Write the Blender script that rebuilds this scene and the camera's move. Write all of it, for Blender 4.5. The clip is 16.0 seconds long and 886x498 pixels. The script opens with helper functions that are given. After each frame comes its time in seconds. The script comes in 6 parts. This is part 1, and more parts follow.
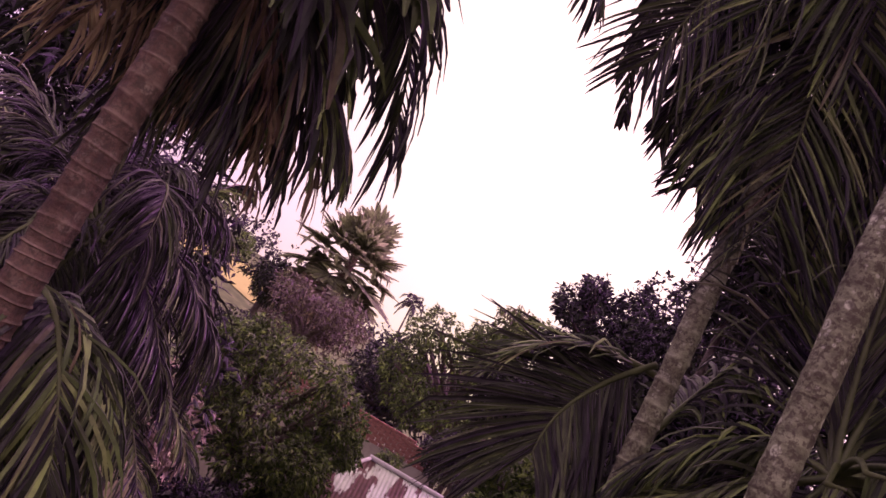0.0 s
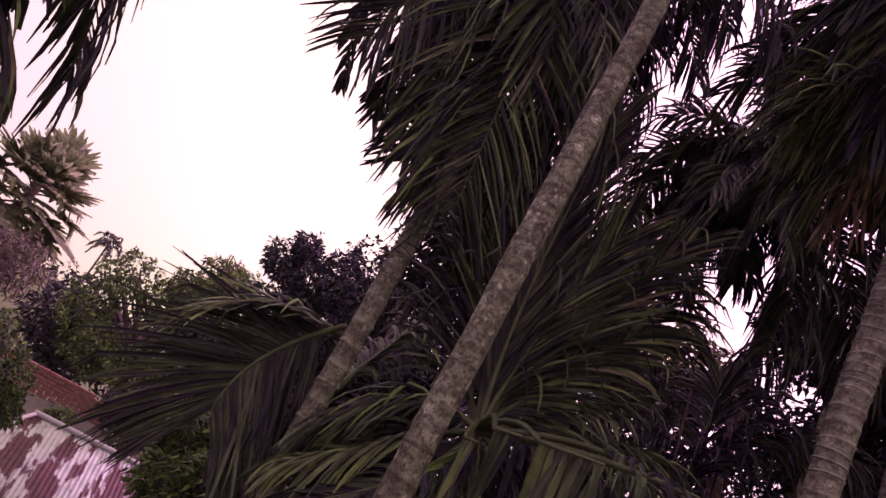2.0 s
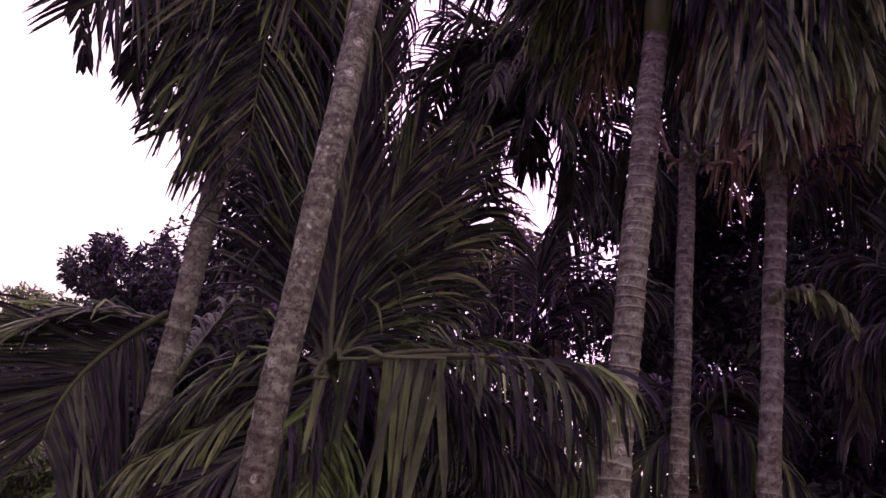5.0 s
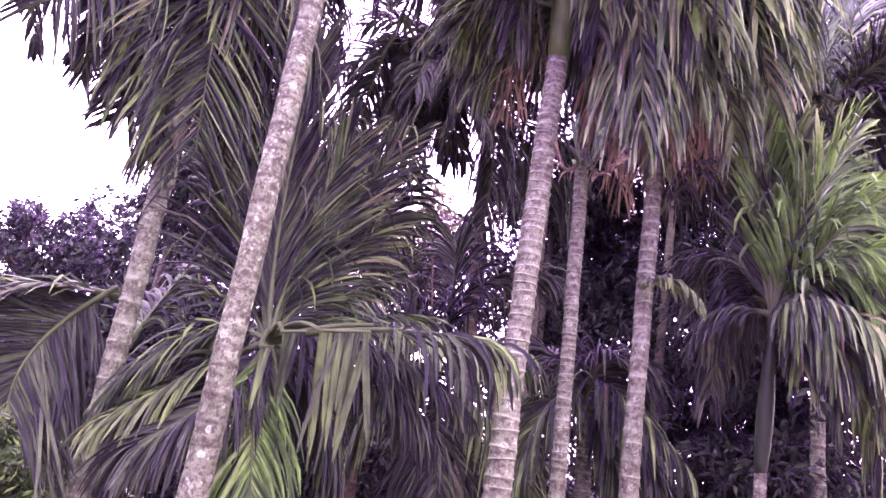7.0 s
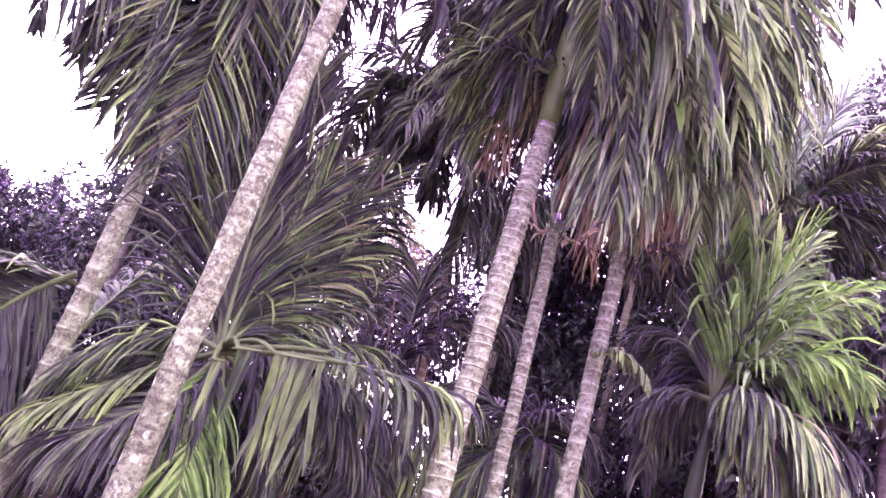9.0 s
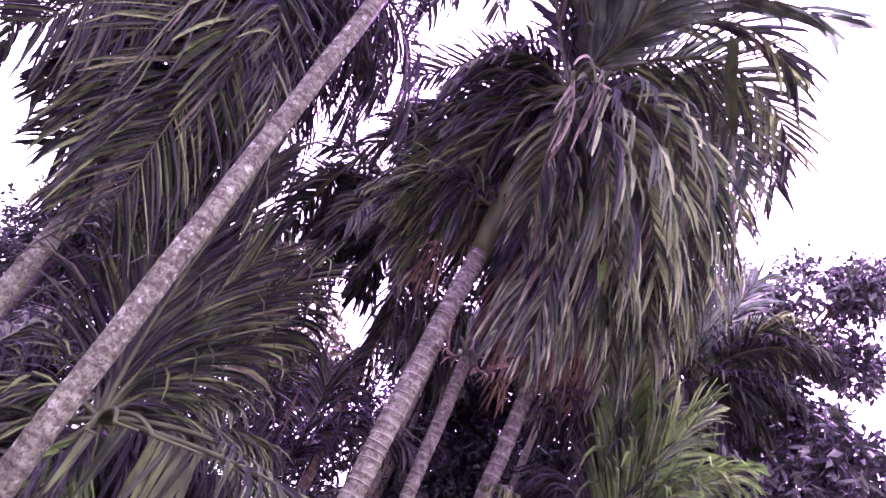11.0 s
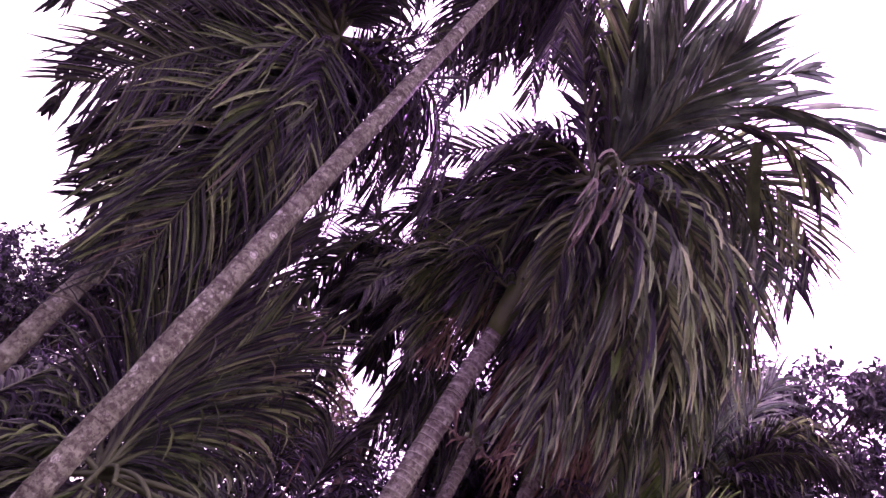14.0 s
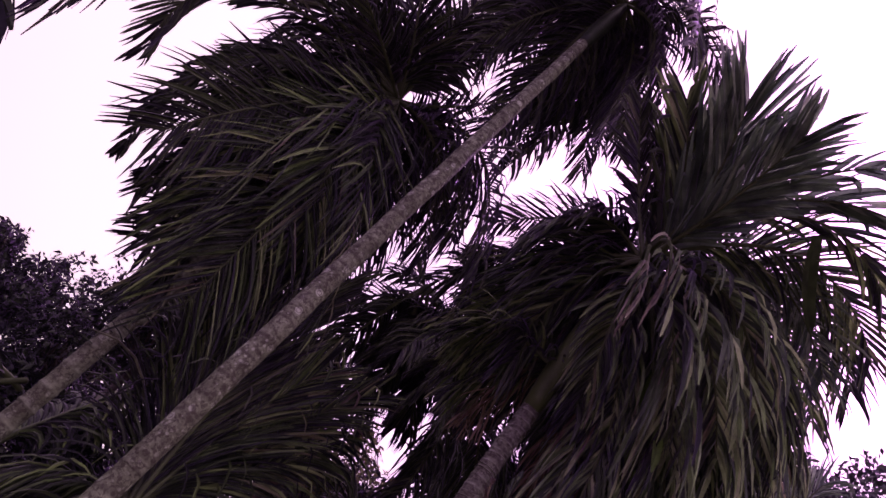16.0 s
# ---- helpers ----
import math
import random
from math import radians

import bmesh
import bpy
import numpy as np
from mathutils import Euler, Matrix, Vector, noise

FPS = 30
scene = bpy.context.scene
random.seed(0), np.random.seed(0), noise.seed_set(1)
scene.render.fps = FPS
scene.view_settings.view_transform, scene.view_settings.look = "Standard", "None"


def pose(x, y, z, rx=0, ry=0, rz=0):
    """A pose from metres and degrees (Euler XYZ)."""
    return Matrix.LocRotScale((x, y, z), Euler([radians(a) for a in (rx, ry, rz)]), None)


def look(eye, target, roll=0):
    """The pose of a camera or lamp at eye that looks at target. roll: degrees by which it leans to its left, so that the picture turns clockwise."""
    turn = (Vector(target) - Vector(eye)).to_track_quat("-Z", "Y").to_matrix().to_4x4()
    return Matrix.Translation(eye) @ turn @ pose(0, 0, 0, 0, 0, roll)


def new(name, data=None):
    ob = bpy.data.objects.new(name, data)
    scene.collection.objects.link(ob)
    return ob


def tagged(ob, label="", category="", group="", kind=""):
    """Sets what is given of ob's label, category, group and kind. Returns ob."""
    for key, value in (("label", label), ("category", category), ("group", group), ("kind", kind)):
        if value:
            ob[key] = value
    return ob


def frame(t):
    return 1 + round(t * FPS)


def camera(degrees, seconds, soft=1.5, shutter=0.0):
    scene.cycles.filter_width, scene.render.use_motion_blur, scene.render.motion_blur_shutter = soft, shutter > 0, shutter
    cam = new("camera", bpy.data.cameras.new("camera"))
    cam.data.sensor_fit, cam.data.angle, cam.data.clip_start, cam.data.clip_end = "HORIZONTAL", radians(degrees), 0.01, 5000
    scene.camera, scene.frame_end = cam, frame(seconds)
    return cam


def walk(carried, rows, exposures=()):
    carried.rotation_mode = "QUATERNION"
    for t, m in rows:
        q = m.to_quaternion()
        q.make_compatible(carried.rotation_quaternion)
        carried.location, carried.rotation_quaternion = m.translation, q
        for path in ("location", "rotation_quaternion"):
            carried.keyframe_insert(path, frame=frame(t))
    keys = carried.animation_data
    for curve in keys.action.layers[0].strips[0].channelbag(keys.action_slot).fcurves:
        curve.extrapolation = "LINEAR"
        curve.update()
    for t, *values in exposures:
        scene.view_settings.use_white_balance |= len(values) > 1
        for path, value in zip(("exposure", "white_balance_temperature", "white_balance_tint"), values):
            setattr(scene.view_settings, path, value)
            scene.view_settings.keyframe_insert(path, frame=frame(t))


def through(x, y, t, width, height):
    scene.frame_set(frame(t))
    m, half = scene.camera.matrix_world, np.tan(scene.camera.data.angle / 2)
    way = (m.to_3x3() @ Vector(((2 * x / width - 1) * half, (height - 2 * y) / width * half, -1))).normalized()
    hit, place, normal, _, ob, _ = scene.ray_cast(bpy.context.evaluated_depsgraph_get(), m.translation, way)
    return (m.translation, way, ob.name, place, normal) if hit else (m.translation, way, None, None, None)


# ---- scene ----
cam = camera(66.6, 16.0, soft=1.6)
PATH = [
    (0, (-0.065, 0.130, 4.461), (-0.136, 2.095, 4.827), 29.9),
    (0.5, (-0.061, 0.128, 4.458), (0.060, 2.088, 4.839), 30.9),
    (1, (-0.031, 0.135, 4.471), (0.226, 2.063, 4.933), 31.5),
    (1.5, (-0.010, 0.128, 4.514), (0.419, 1.991, 5.099), 30.0),
    (2, (-0.010, 0.086, 4.526), (0.666, 1.851, 5.180), 29.8),
    (2.5, (0.004, 0.052, 4.524), (0.860, 1.721, 5.218), 31.8),
    (3, (0.049, 0.062, 4.487), (0.702, 1.849, 5.102), 16.6),
    (3.5, (0.080, 0.063, 4.491), (0.723, 1.841, 5.142), 12.2),
    (4, (0.101, 0.065, 4.495), (0.885, 1.784, 5.151), 10.4),
    (4.5, (0.104, 0.056, 4.494), (1.020, 1.718, 5.124), 9.7),
    (4.7, (0.082, 0.049, 4.495), (1.130, 1.622, 5.148), 9.7),
    (6.8, (-0.263, -0.356, 4.425), (1.048, 1.001, 5.088), 7.6),
    (7, (-0.282, -0.371, 4.411), (1.044, 0.995, 5.025), 8.2),
    (7.5, (-0.303, -0.378, 4.379), (1.068, 0.988, 4.884), 7.0),
    (8, (-0.314, -0.387, 4.376), (1.072, 0.963, 4.880), 8.0),
    (8.5, (-0.337, -0.390, 4.408), (1.045, 0.941, 4.974), 13.6),
    (9, (-0.360, -0.404, 4.444), (0.997, 0.877, 5.162), 16.6),
    (9.5, (-0.388, -0.423, 4.469), (0.938, 0.806, 5.325), 21.4),
    (10, (-0.388, -0.446, 4.487), (0.921, 0.741, 5.425), 24.1),
    (12.5, (-0.436, -0.522, 4.551), (0.808, 0.634, 5.608), 30.7),
    (13, (-0.435, -0.523, 4.542), (0.747, 0.694, 5.601), 31.0),
    (13.5, (-0.434, -0.525, 4.546), (0.734, 0.690, 5.624), 31.0),
    (14, (-0.459, -0.504, 4.555), (0.679, 0.678, 5.697), 33.9),
    (14.5, (-0.503, -0.509, 4.573), (0.611, 0.638, 5.776), 35.8),
    (15, (-0.537, -0.507, 4.584), (0.440, 0.678, 5.865), 40.0),
    (15.5, (-0.547, -0.488, 4.582), (0.332, 0.773, 5.861), 43.2),
    (16, (-0.509, -0.452, 4.574), (0.458, 0.824, 5.772), 42.5),
]
EXPOSURES = [
    (0.0, -0.5, 6700, 212), (1.5, -0.63, 6650, 206), (2.5, -0.68, 6600, 206), (4.0, -0.72, 6500, 208), (4.7, -0.65, 6400, 208), (6.8, 2.05, 6000, 204), (7.5, 2.48, 6100, 196),
    (8.2, 2.7, 6080, 190), (9.5, 2.46, 5950, 194), (10.2, 2.1, 5900, 196), (12.3, 0.88, 6200, 222), (13.5, 0.8, 6200, 222), (14.5, -0.22, 6300, 218), (15.0, -0.8, 6300, 216),
    (16.0, -0.92, 6300, 214),
]
walk(cam, [(t, look(e, g, r)) for t, e, g, r in PATH], EXPOSURES)


# ---- world, sun and sky ----
SUN_AZ, SUN_EL = radians(78), radians(50)
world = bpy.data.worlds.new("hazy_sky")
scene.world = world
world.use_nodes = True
wn, wl = world.node_tree.nodes, world.node_tree.links
wn.clear()
w_out, w_bg, w_sky = wn.new("ShaderNodeOutputWorld"), wn.new("ShaderNodeBackground"), wn.new("ShaderNodeTexSky")
w_sky.sky_type, w_sky.sun_disc = "NISHITA", False
w_sky.sun_elevation, w_sky.sun_rotation = SUN_EL, SUN_AZ
w_sky.air_density, w_sky.dust_density, w_sky.ozone_density = 1.0, 6.0, 0.6
# thin haze, cream towards the sun; unseen lilac sky opposite is added purple fill
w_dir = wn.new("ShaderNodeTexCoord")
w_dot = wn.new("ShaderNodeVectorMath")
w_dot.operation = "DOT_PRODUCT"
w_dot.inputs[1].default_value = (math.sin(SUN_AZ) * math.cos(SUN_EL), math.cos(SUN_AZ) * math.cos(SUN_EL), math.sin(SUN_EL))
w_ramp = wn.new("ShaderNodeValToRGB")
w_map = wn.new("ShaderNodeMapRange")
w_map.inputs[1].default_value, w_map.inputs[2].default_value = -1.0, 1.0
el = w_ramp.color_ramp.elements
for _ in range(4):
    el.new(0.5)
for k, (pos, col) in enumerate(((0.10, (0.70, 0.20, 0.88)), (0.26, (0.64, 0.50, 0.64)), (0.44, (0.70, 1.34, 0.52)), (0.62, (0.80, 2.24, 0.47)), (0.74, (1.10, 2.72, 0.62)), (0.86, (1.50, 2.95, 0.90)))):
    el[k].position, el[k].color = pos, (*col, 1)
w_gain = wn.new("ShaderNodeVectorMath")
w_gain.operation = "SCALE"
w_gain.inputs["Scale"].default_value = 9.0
w_haze_fill = wn.new("ShaderNodeMix")
w_haze_fill.data_type, w_haze_fill.blend_type = "RGBA", "MIX"
w_haze_fill.inputs[0].default_value = 0.6
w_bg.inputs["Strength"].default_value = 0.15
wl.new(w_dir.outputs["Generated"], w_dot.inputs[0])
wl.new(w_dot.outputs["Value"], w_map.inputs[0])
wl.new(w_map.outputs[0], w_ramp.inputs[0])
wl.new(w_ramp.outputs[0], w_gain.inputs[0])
wl.new(w_sky.outputs[0], w_haze_fill.inputs[6])
wl.new(w_gain.outputs[0], w_haze_fill.inputs[7])
wl.new(w_haze_fill.outputs[2], w_bg.inputs[0])
wl.new(w_bg.outputs[0], w_out.inputs[0])

sun = new("sun", bpy.data.lights.new("sun", "SUN"))
sun.data.energy, sun.data.angle, sun.data.color = 3.3, radians(10), (1.0, 0.93, 0.82)
sun.matrix_world = look((math.sin(SUN_AZ) * math.cos(SUN_EL) * 60, math.cos(SUN_AZ) * math.cos(SUN_EL) * 60, math.sin(SUN_EL) * 60), (0, 0, 0))


# ---- materials ----
def shader(name):
    m = bpy.data.materials.new(name)
    m.use_nodes = True
    nt = m.node_tree
    nt.nodes.clear()
    out = nt.nodes.new("ShaderNodeOutputMaterial")
    bsdf = nt.nodes.new("ShaderNodeBsdfPrincipled")
    nt.links.new(bsdf.outputs[0], out.inputs[0])
    return m, nt, bsdf, out


def ramp(nt, fac, stops):
    r = nt.nodes.new("ShaderNodeValToRGB")
    e = r.color_ramp.elements
    while len(e) < len(stops):
        e.new(0.5)
    for k, (pos, col) in enumerate(stops):
        e[k].position, e[k].color = pos, (*col, 1)
    nt.links.new(fac, r.inputs[0])
    return r.outputs[0]


def noise_tex(nt, scale, detail=4, rough=0.6, coord=None, stretch=None):
    n = nt.nodes.new("ShaderNodeTexNoise")
    n.inputs["Scale"].default_value, n.inputs["Detail"].default_value, n.inputs["Roughness"].default_value = scale, detail, rough
    c = nt.nodes.new("ShaderNodeTexCoord")
    src = c.outputs[coord or "Object"]
    if stretch:
        mp = nt.nodes.new("ShaderNodeMapping")
        mp.inputs["Scale"].default_value = stretch
        nt.links.new(src, mp.inputs[0])
        src = mp.outputs[0]
    nt.links.new(src, n.inputs["Vector"])
    return n.outputs["Fac"]


def mix(nt, fac, a, b, blend="MIX"):
    m = nt.nodes.new("ShaderNodeMix")
    m.data_type, m.blend_type = "RGBA", blend
    for sock, v in ((m.inputs[0], fac), (m.inputs[6], a), (m.inputs[7], b)):
        if isinstance(v, (int, float)):
            sock.default_value = v
        elif isinstance(v, tuple):
            sock.default_value = (*v, 1)
        else:
            nt.links.new(v, sock)
    return m.outputs[2]


def bump(nt, bsdf, height, strength=0.4, dist=0.01):
    b = nt.nodes.new("ShaderNodeBump")
    b.inputs["Strength"].default_value, b.inputs["Distance"].default_value = strength, dist
    nt.links.new(height, b.inputs["Height"])
    nt.links.new(b.outputs[0], bsdf.inputs["Normal"])


def leaf_material(name, stops, through=0.3, rough=0.42, spec=0.4):
    """Leaf blades: a colour to each blade, blotches along it, and light that passes through."""
    m, nt, bsdf, out = shader(name)
    geo = nt.nodes.new("ShaderNodeNewGeometry")
    col = ramp(nt, geo.outputs["Random Per Island"], stops)
    blot = ramp(nt, noise_tex(nt, 9, 3), [(0.3, (0.56, 0.50, 0.58)), (0.7, (1.32, 1.34, 1.2))])
    col = mix(nt, 1.0, col, blot, "MULTIPLY")
    nt.links.new(col, bsdf.inputs["Base Color"])
    bsdf.inputs["Roughness"].default_value = rough
    bsdf.inputs["Specular IOR Level"].default_value = spec
    # purple gloss and sheen stand in for the violet cast of shaded leaves
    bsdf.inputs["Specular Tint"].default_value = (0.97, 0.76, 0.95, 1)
    bsdf.inputs["Sheen Weight"].default_value = 0.3
    bsdf.inputs["Sheen Tint"].default_value = (0.8, 0.4, 0.9, 1)
    tr = nt.nodes.new("ShaderNodeBsdfTranslucent")
    nt.links.new(col, tr.inputs[0])
    ms = nt.nodes.new("ShaderNodeMixShader")
    ms.inputs[0].default_value = through
    nt.links.new(bsdf.outputs[0], ms.inputs[1])
    nt.links.new(tr.outputs[0], ms.inputs[2])
    nt.links.new(ms.outputs[0], out.inputs[0])
    return m


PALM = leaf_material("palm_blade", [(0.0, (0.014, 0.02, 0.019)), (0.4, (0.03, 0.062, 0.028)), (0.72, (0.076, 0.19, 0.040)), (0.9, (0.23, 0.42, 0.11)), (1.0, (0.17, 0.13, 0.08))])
# darker copy of palm_blade: shade inside the crowns is put into its colour
PALM_SHADED = leaf_material("shaded_palm_blade", [(0.0, (0.016, 0.018, 0.017)), (0.55, (0.026, 0.046, 0.024)), (0.88, (0.066, 0.125, 0.04)), (1.0, (0.12, 0.14, 0.07))], 0.12, 0.45, 0.35)
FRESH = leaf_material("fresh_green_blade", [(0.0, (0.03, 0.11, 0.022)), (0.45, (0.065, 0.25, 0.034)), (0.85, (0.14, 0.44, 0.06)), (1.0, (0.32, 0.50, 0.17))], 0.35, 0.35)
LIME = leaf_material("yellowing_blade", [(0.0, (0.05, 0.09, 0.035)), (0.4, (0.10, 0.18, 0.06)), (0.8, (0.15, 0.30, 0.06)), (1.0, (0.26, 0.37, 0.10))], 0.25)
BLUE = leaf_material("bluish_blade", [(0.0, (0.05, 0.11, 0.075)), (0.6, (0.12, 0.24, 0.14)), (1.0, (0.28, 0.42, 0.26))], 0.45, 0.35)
# brighter copy of palm_blade: the lit look of hanging leaflets is in its colour
CURTAIN = leaf_material("lit_hanging_blade", [(0.0, (0.022, 0.03, 0.03)), (0.35, (0.058, 0.118, 0.062)), (0.65, (0.14, 0.31, 0.095)), (0.88, (0.40, 0.58, 0.25)), (1.0, (0.24, 0.16, 0.1))], 0.35, 0.38, 0.45)
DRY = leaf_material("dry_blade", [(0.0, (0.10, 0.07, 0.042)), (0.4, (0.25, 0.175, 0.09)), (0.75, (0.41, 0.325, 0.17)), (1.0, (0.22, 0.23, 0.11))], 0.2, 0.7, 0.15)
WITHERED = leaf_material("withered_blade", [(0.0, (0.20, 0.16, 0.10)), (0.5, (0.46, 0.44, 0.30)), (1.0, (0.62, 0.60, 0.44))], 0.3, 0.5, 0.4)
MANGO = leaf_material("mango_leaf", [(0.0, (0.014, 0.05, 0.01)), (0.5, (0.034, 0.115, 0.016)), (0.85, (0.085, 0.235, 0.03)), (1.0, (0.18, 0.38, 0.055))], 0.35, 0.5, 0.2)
# darkened leaf colour stands in for shade behind and under the grove
SHADE = leaf_material("shade_darkened_leaf", [(0.0, (0.014, 0.018, 0.016)), (0.6, (0.022, 0.038, 0.025)), (1.0, (0.05, 0.09, 0.043))], 0.1, 0.6, 0.1)
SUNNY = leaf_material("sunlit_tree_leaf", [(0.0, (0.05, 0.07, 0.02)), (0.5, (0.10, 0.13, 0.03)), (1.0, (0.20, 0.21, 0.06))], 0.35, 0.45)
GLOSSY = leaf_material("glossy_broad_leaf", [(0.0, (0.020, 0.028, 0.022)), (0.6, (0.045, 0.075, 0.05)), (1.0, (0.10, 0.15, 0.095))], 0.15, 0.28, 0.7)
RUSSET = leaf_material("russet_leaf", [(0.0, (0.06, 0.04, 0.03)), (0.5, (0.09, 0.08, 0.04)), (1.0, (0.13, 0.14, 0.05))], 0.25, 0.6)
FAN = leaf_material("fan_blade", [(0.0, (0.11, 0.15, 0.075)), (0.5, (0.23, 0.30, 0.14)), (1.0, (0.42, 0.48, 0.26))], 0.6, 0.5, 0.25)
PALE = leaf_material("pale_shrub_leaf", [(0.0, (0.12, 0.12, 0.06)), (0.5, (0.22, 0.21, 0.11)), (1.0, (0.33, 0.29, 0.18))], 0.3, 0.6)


def bark_material(name, dark, mid, light, lichen=0.5, line=None):
    m, nt, bsdf, _ = shader(name)
    col = ramp(nt, noise_tex(nt, 14, 6, 0.7, stretch=(1, 1, 2.2)), [(0.28, dark), (0.5, mid), (0.75, light)])
    streak = ramp(nt, noise_tex(nt, 6, 4, 0.6, stretch=(1, 1, 8)), [(0.3, (0.86, 0.80, 0.78)), (0.7, (1.06, 1.05, 1.03))])
    col = mix(nt, 1.0, col, streak, "MULTIPLY")
    if lichen:
        v = nt.nodes.new("ShaderNodeTexVoronoi")
        v.inputs["Scale"].default_value, v.inputs["Randomness"].default_value = 12, 1.0
        c = nt.nodes.new("ShaderNodeTexCoord")
        nt.links.new(c.outputs["Object"], v.inputs["Vector"])
        spot = ramp(nt, v.outputs["Distance"], [(0.1, (1, 1, 1)), (0.15, (0.15, 0.15, 0.15)), (0.2, (1, 1, 1)), (0.27, (0, 0, 0))])
        where = ramp(nt, noise_tex(nt, 5, 3), [(0.40, (0, 0, 0)), (0.48, (lichen, lichen, lichen))])
        f = mix(nt, 1.0, spot, where, "MULTIPLY")
        col = mix(nt, f, col, (0.58, 0.68, 0.54))
        v = nt.nodes.new("ShaderNodeTexVoronoi")
        v.inputs["Scale"].default_value = 34
        nt.links.new(c.outputs["Object"], v.inputs["Vector"])
        dots = ramp(nt, v.outputs["Distance"], [(0.24, (1, 1, 1)), (0.28, (0, 0, 0))])
        f = mix(nt, 1.0, dots, ramp(nt, noise_tex(nt, 7, 3), [(0.48, (0, 0, 0)), (0.56, (lichen * 0.8,) * 3)]), "MULTIPLY")
        col = mix(nt, f, col, (0.49, 0.56, 0.45))
        moss = ramp(nt, noise_tex(nt, 40, 6, 0.78), [(0.50, (0, 0, 0)), (0.54, (0.78, 0.78, 0.78))])
        col = mix(nt, moss, col, (0.085, 0.062, 0.052))
    scar = nt.nodes.new("ShaderNodeAttribute")
    scar.attribute_name = "scar"
    broken = ramp(nt, noise_tex(nt, 22, 3), [(0.36, (0.1, 0.1, 0.1)), (0.56, (0.8, 0.8, 0.8))])
    col = mix(nt, mix(nt, 1.0, scar.outputs["Color"], broken, "MULTIPLY"), col, line or tuple(min(1, 1.15 * v) for v in light))
    patch = ramp(nt, noise_tex(nt, 7.5, 5, 0.75), [(0.36, (0.70, 0.64, 0.62)), (0.62, (1.08, 1.08, 1.03))])
    col = mix(nt, 1.0, col, patch, "MULTIPLY")
    nt.links.new(col, bsdf.inputs["Base Color"])
    bsdf.inputs["Roughness"].default_value = 0.85
    bsdf.inputs["Specular IOR Level"].default_value = 0.2
    bump(nt, bsdf, noise_tex(nt, 38, 6, 0.7), 0.9, 0.008)
    return m


BARK = bark_material("lichened_palm_bark", (0.095, 0.088, 0.068), (0.225, 0.285, 0.185), (0.38, 0.47, 0.33), 1.0, (0.085, 0.065, 0.055))
BARK_PLAIN = bark_material("ringed_palm_bark", (0.10, 0.082, 0.062), (0.21, 0.25, 0.165), (0.32, 0.385, 0.27), 0.5)
BARK_RED = bark_material("reddish_palm_bark", (0.08, 0.04, 0.035), (0.17, 0.10, 0.08), (0.26, 0.18, 0.14), 0.15)
WOOD = bark_material("tree_bark", (0.05, 0.04, 0.035), (0.11, 0.09, 0.075), (0.2, 0.17, 0.14), 0)


def plain_material(name, stops, scale=6, rough=0.8, spec=0.2, stretch=None):
    m, nt, bsdf, _ = shader(name)
    col = ramp(nt, noise_tex(nt, scale, 6, 0.65, stretch=stretch), stops)
    nt.links.new(col, bsdf.inputs["Base Color"])
    bsdf.inputs["Roughness"].default_value, bsdf.inputs["Specular IOR Level"].default_value = rough, spec
    bump(nt, bsdf, noise_tex(nt, scale * 6, 5), 0.3, 0.01)
    return m


SHAFT = plain_material("crownshaft_green", [(0.3, (0.05, 0.09, 0.025)), (0.6, (0.10, 0.18, 0.045)), (0.8, (0.16, 0.22, 0.075))], 5, 0.45, 0.4, (1, 1, 0.25))
# darker copy of the crownshaft green, with the shade put into the colour
SHAFT_SHADED = plain_material("crownshaft_green_shaded", [(0.3, (0.012, 0.024, 0.012)), (0.6, (0.026, 0.045, 0.02)), (0.8, (0.05, 0.065, 0.03))], 5, 0.5, 0.3, (1, 1, 0.25))
STALK = plain_material("leaf_stalk", [(0.3, (0.04, 0.065, 0.022)), (0.6, (0.08, 0.12, 0.04)), (0.8, (0.12, 0.13, 0.06))], 8, 0.5, 0.35)
DRYSTALK = plain_material("dry_stalk", [(0.3, (0.10, 0.06, 0.04)), (0.7, (0.24, 0.16, 0.10))], 8, 0.8)
GRASS = plain_material("ground_grass", [(0.3, (0.032, 0.055, 0.018)), (0.55, (0.062, 0.10, 0.03)), (0.75, (0.12, 0.13, 0.06))], 0.7, 0.9)
FIELD = plain_material("yellow_field", [(0.3, (0.20, 0.21, 0.05)), (0.55, (0.28, 0.30, 0.07)), (0.75, (0.18, 0.25, 0.07))], 0.2, 0.95)
PLASTER = plain_material("weathered_wall", [(0.3, (0.20, 0.18, 0.14)), (0.5, (0.29, 0.28, 0.22)), (0.7, (0.35, 0.36, 0.29))], 1.6, 0.9)
BRICK = plain_material("red_brick", [(0.3, (0.20, 0.07, 0.05)), (0.6, (0.34, 0.14, 0.10)), (0.8, (0.42, 0.24, 0.18))], 4, 0.9)
CAP = plain_material("pale_metal_cap", [(0.3, (0.42, 0.40, 0.40)), (0.7, (0.62, 0.60, 0.60))], 4, 0.6)
EARTH = plain_material("pale_earth_bank", [(0.3, (0.20, 0.17, 0.10)), (0.6, (0.36, 0.31, 0.19)), (0.8, (0.45, 0.40, 0.27))], 2, 0.95)


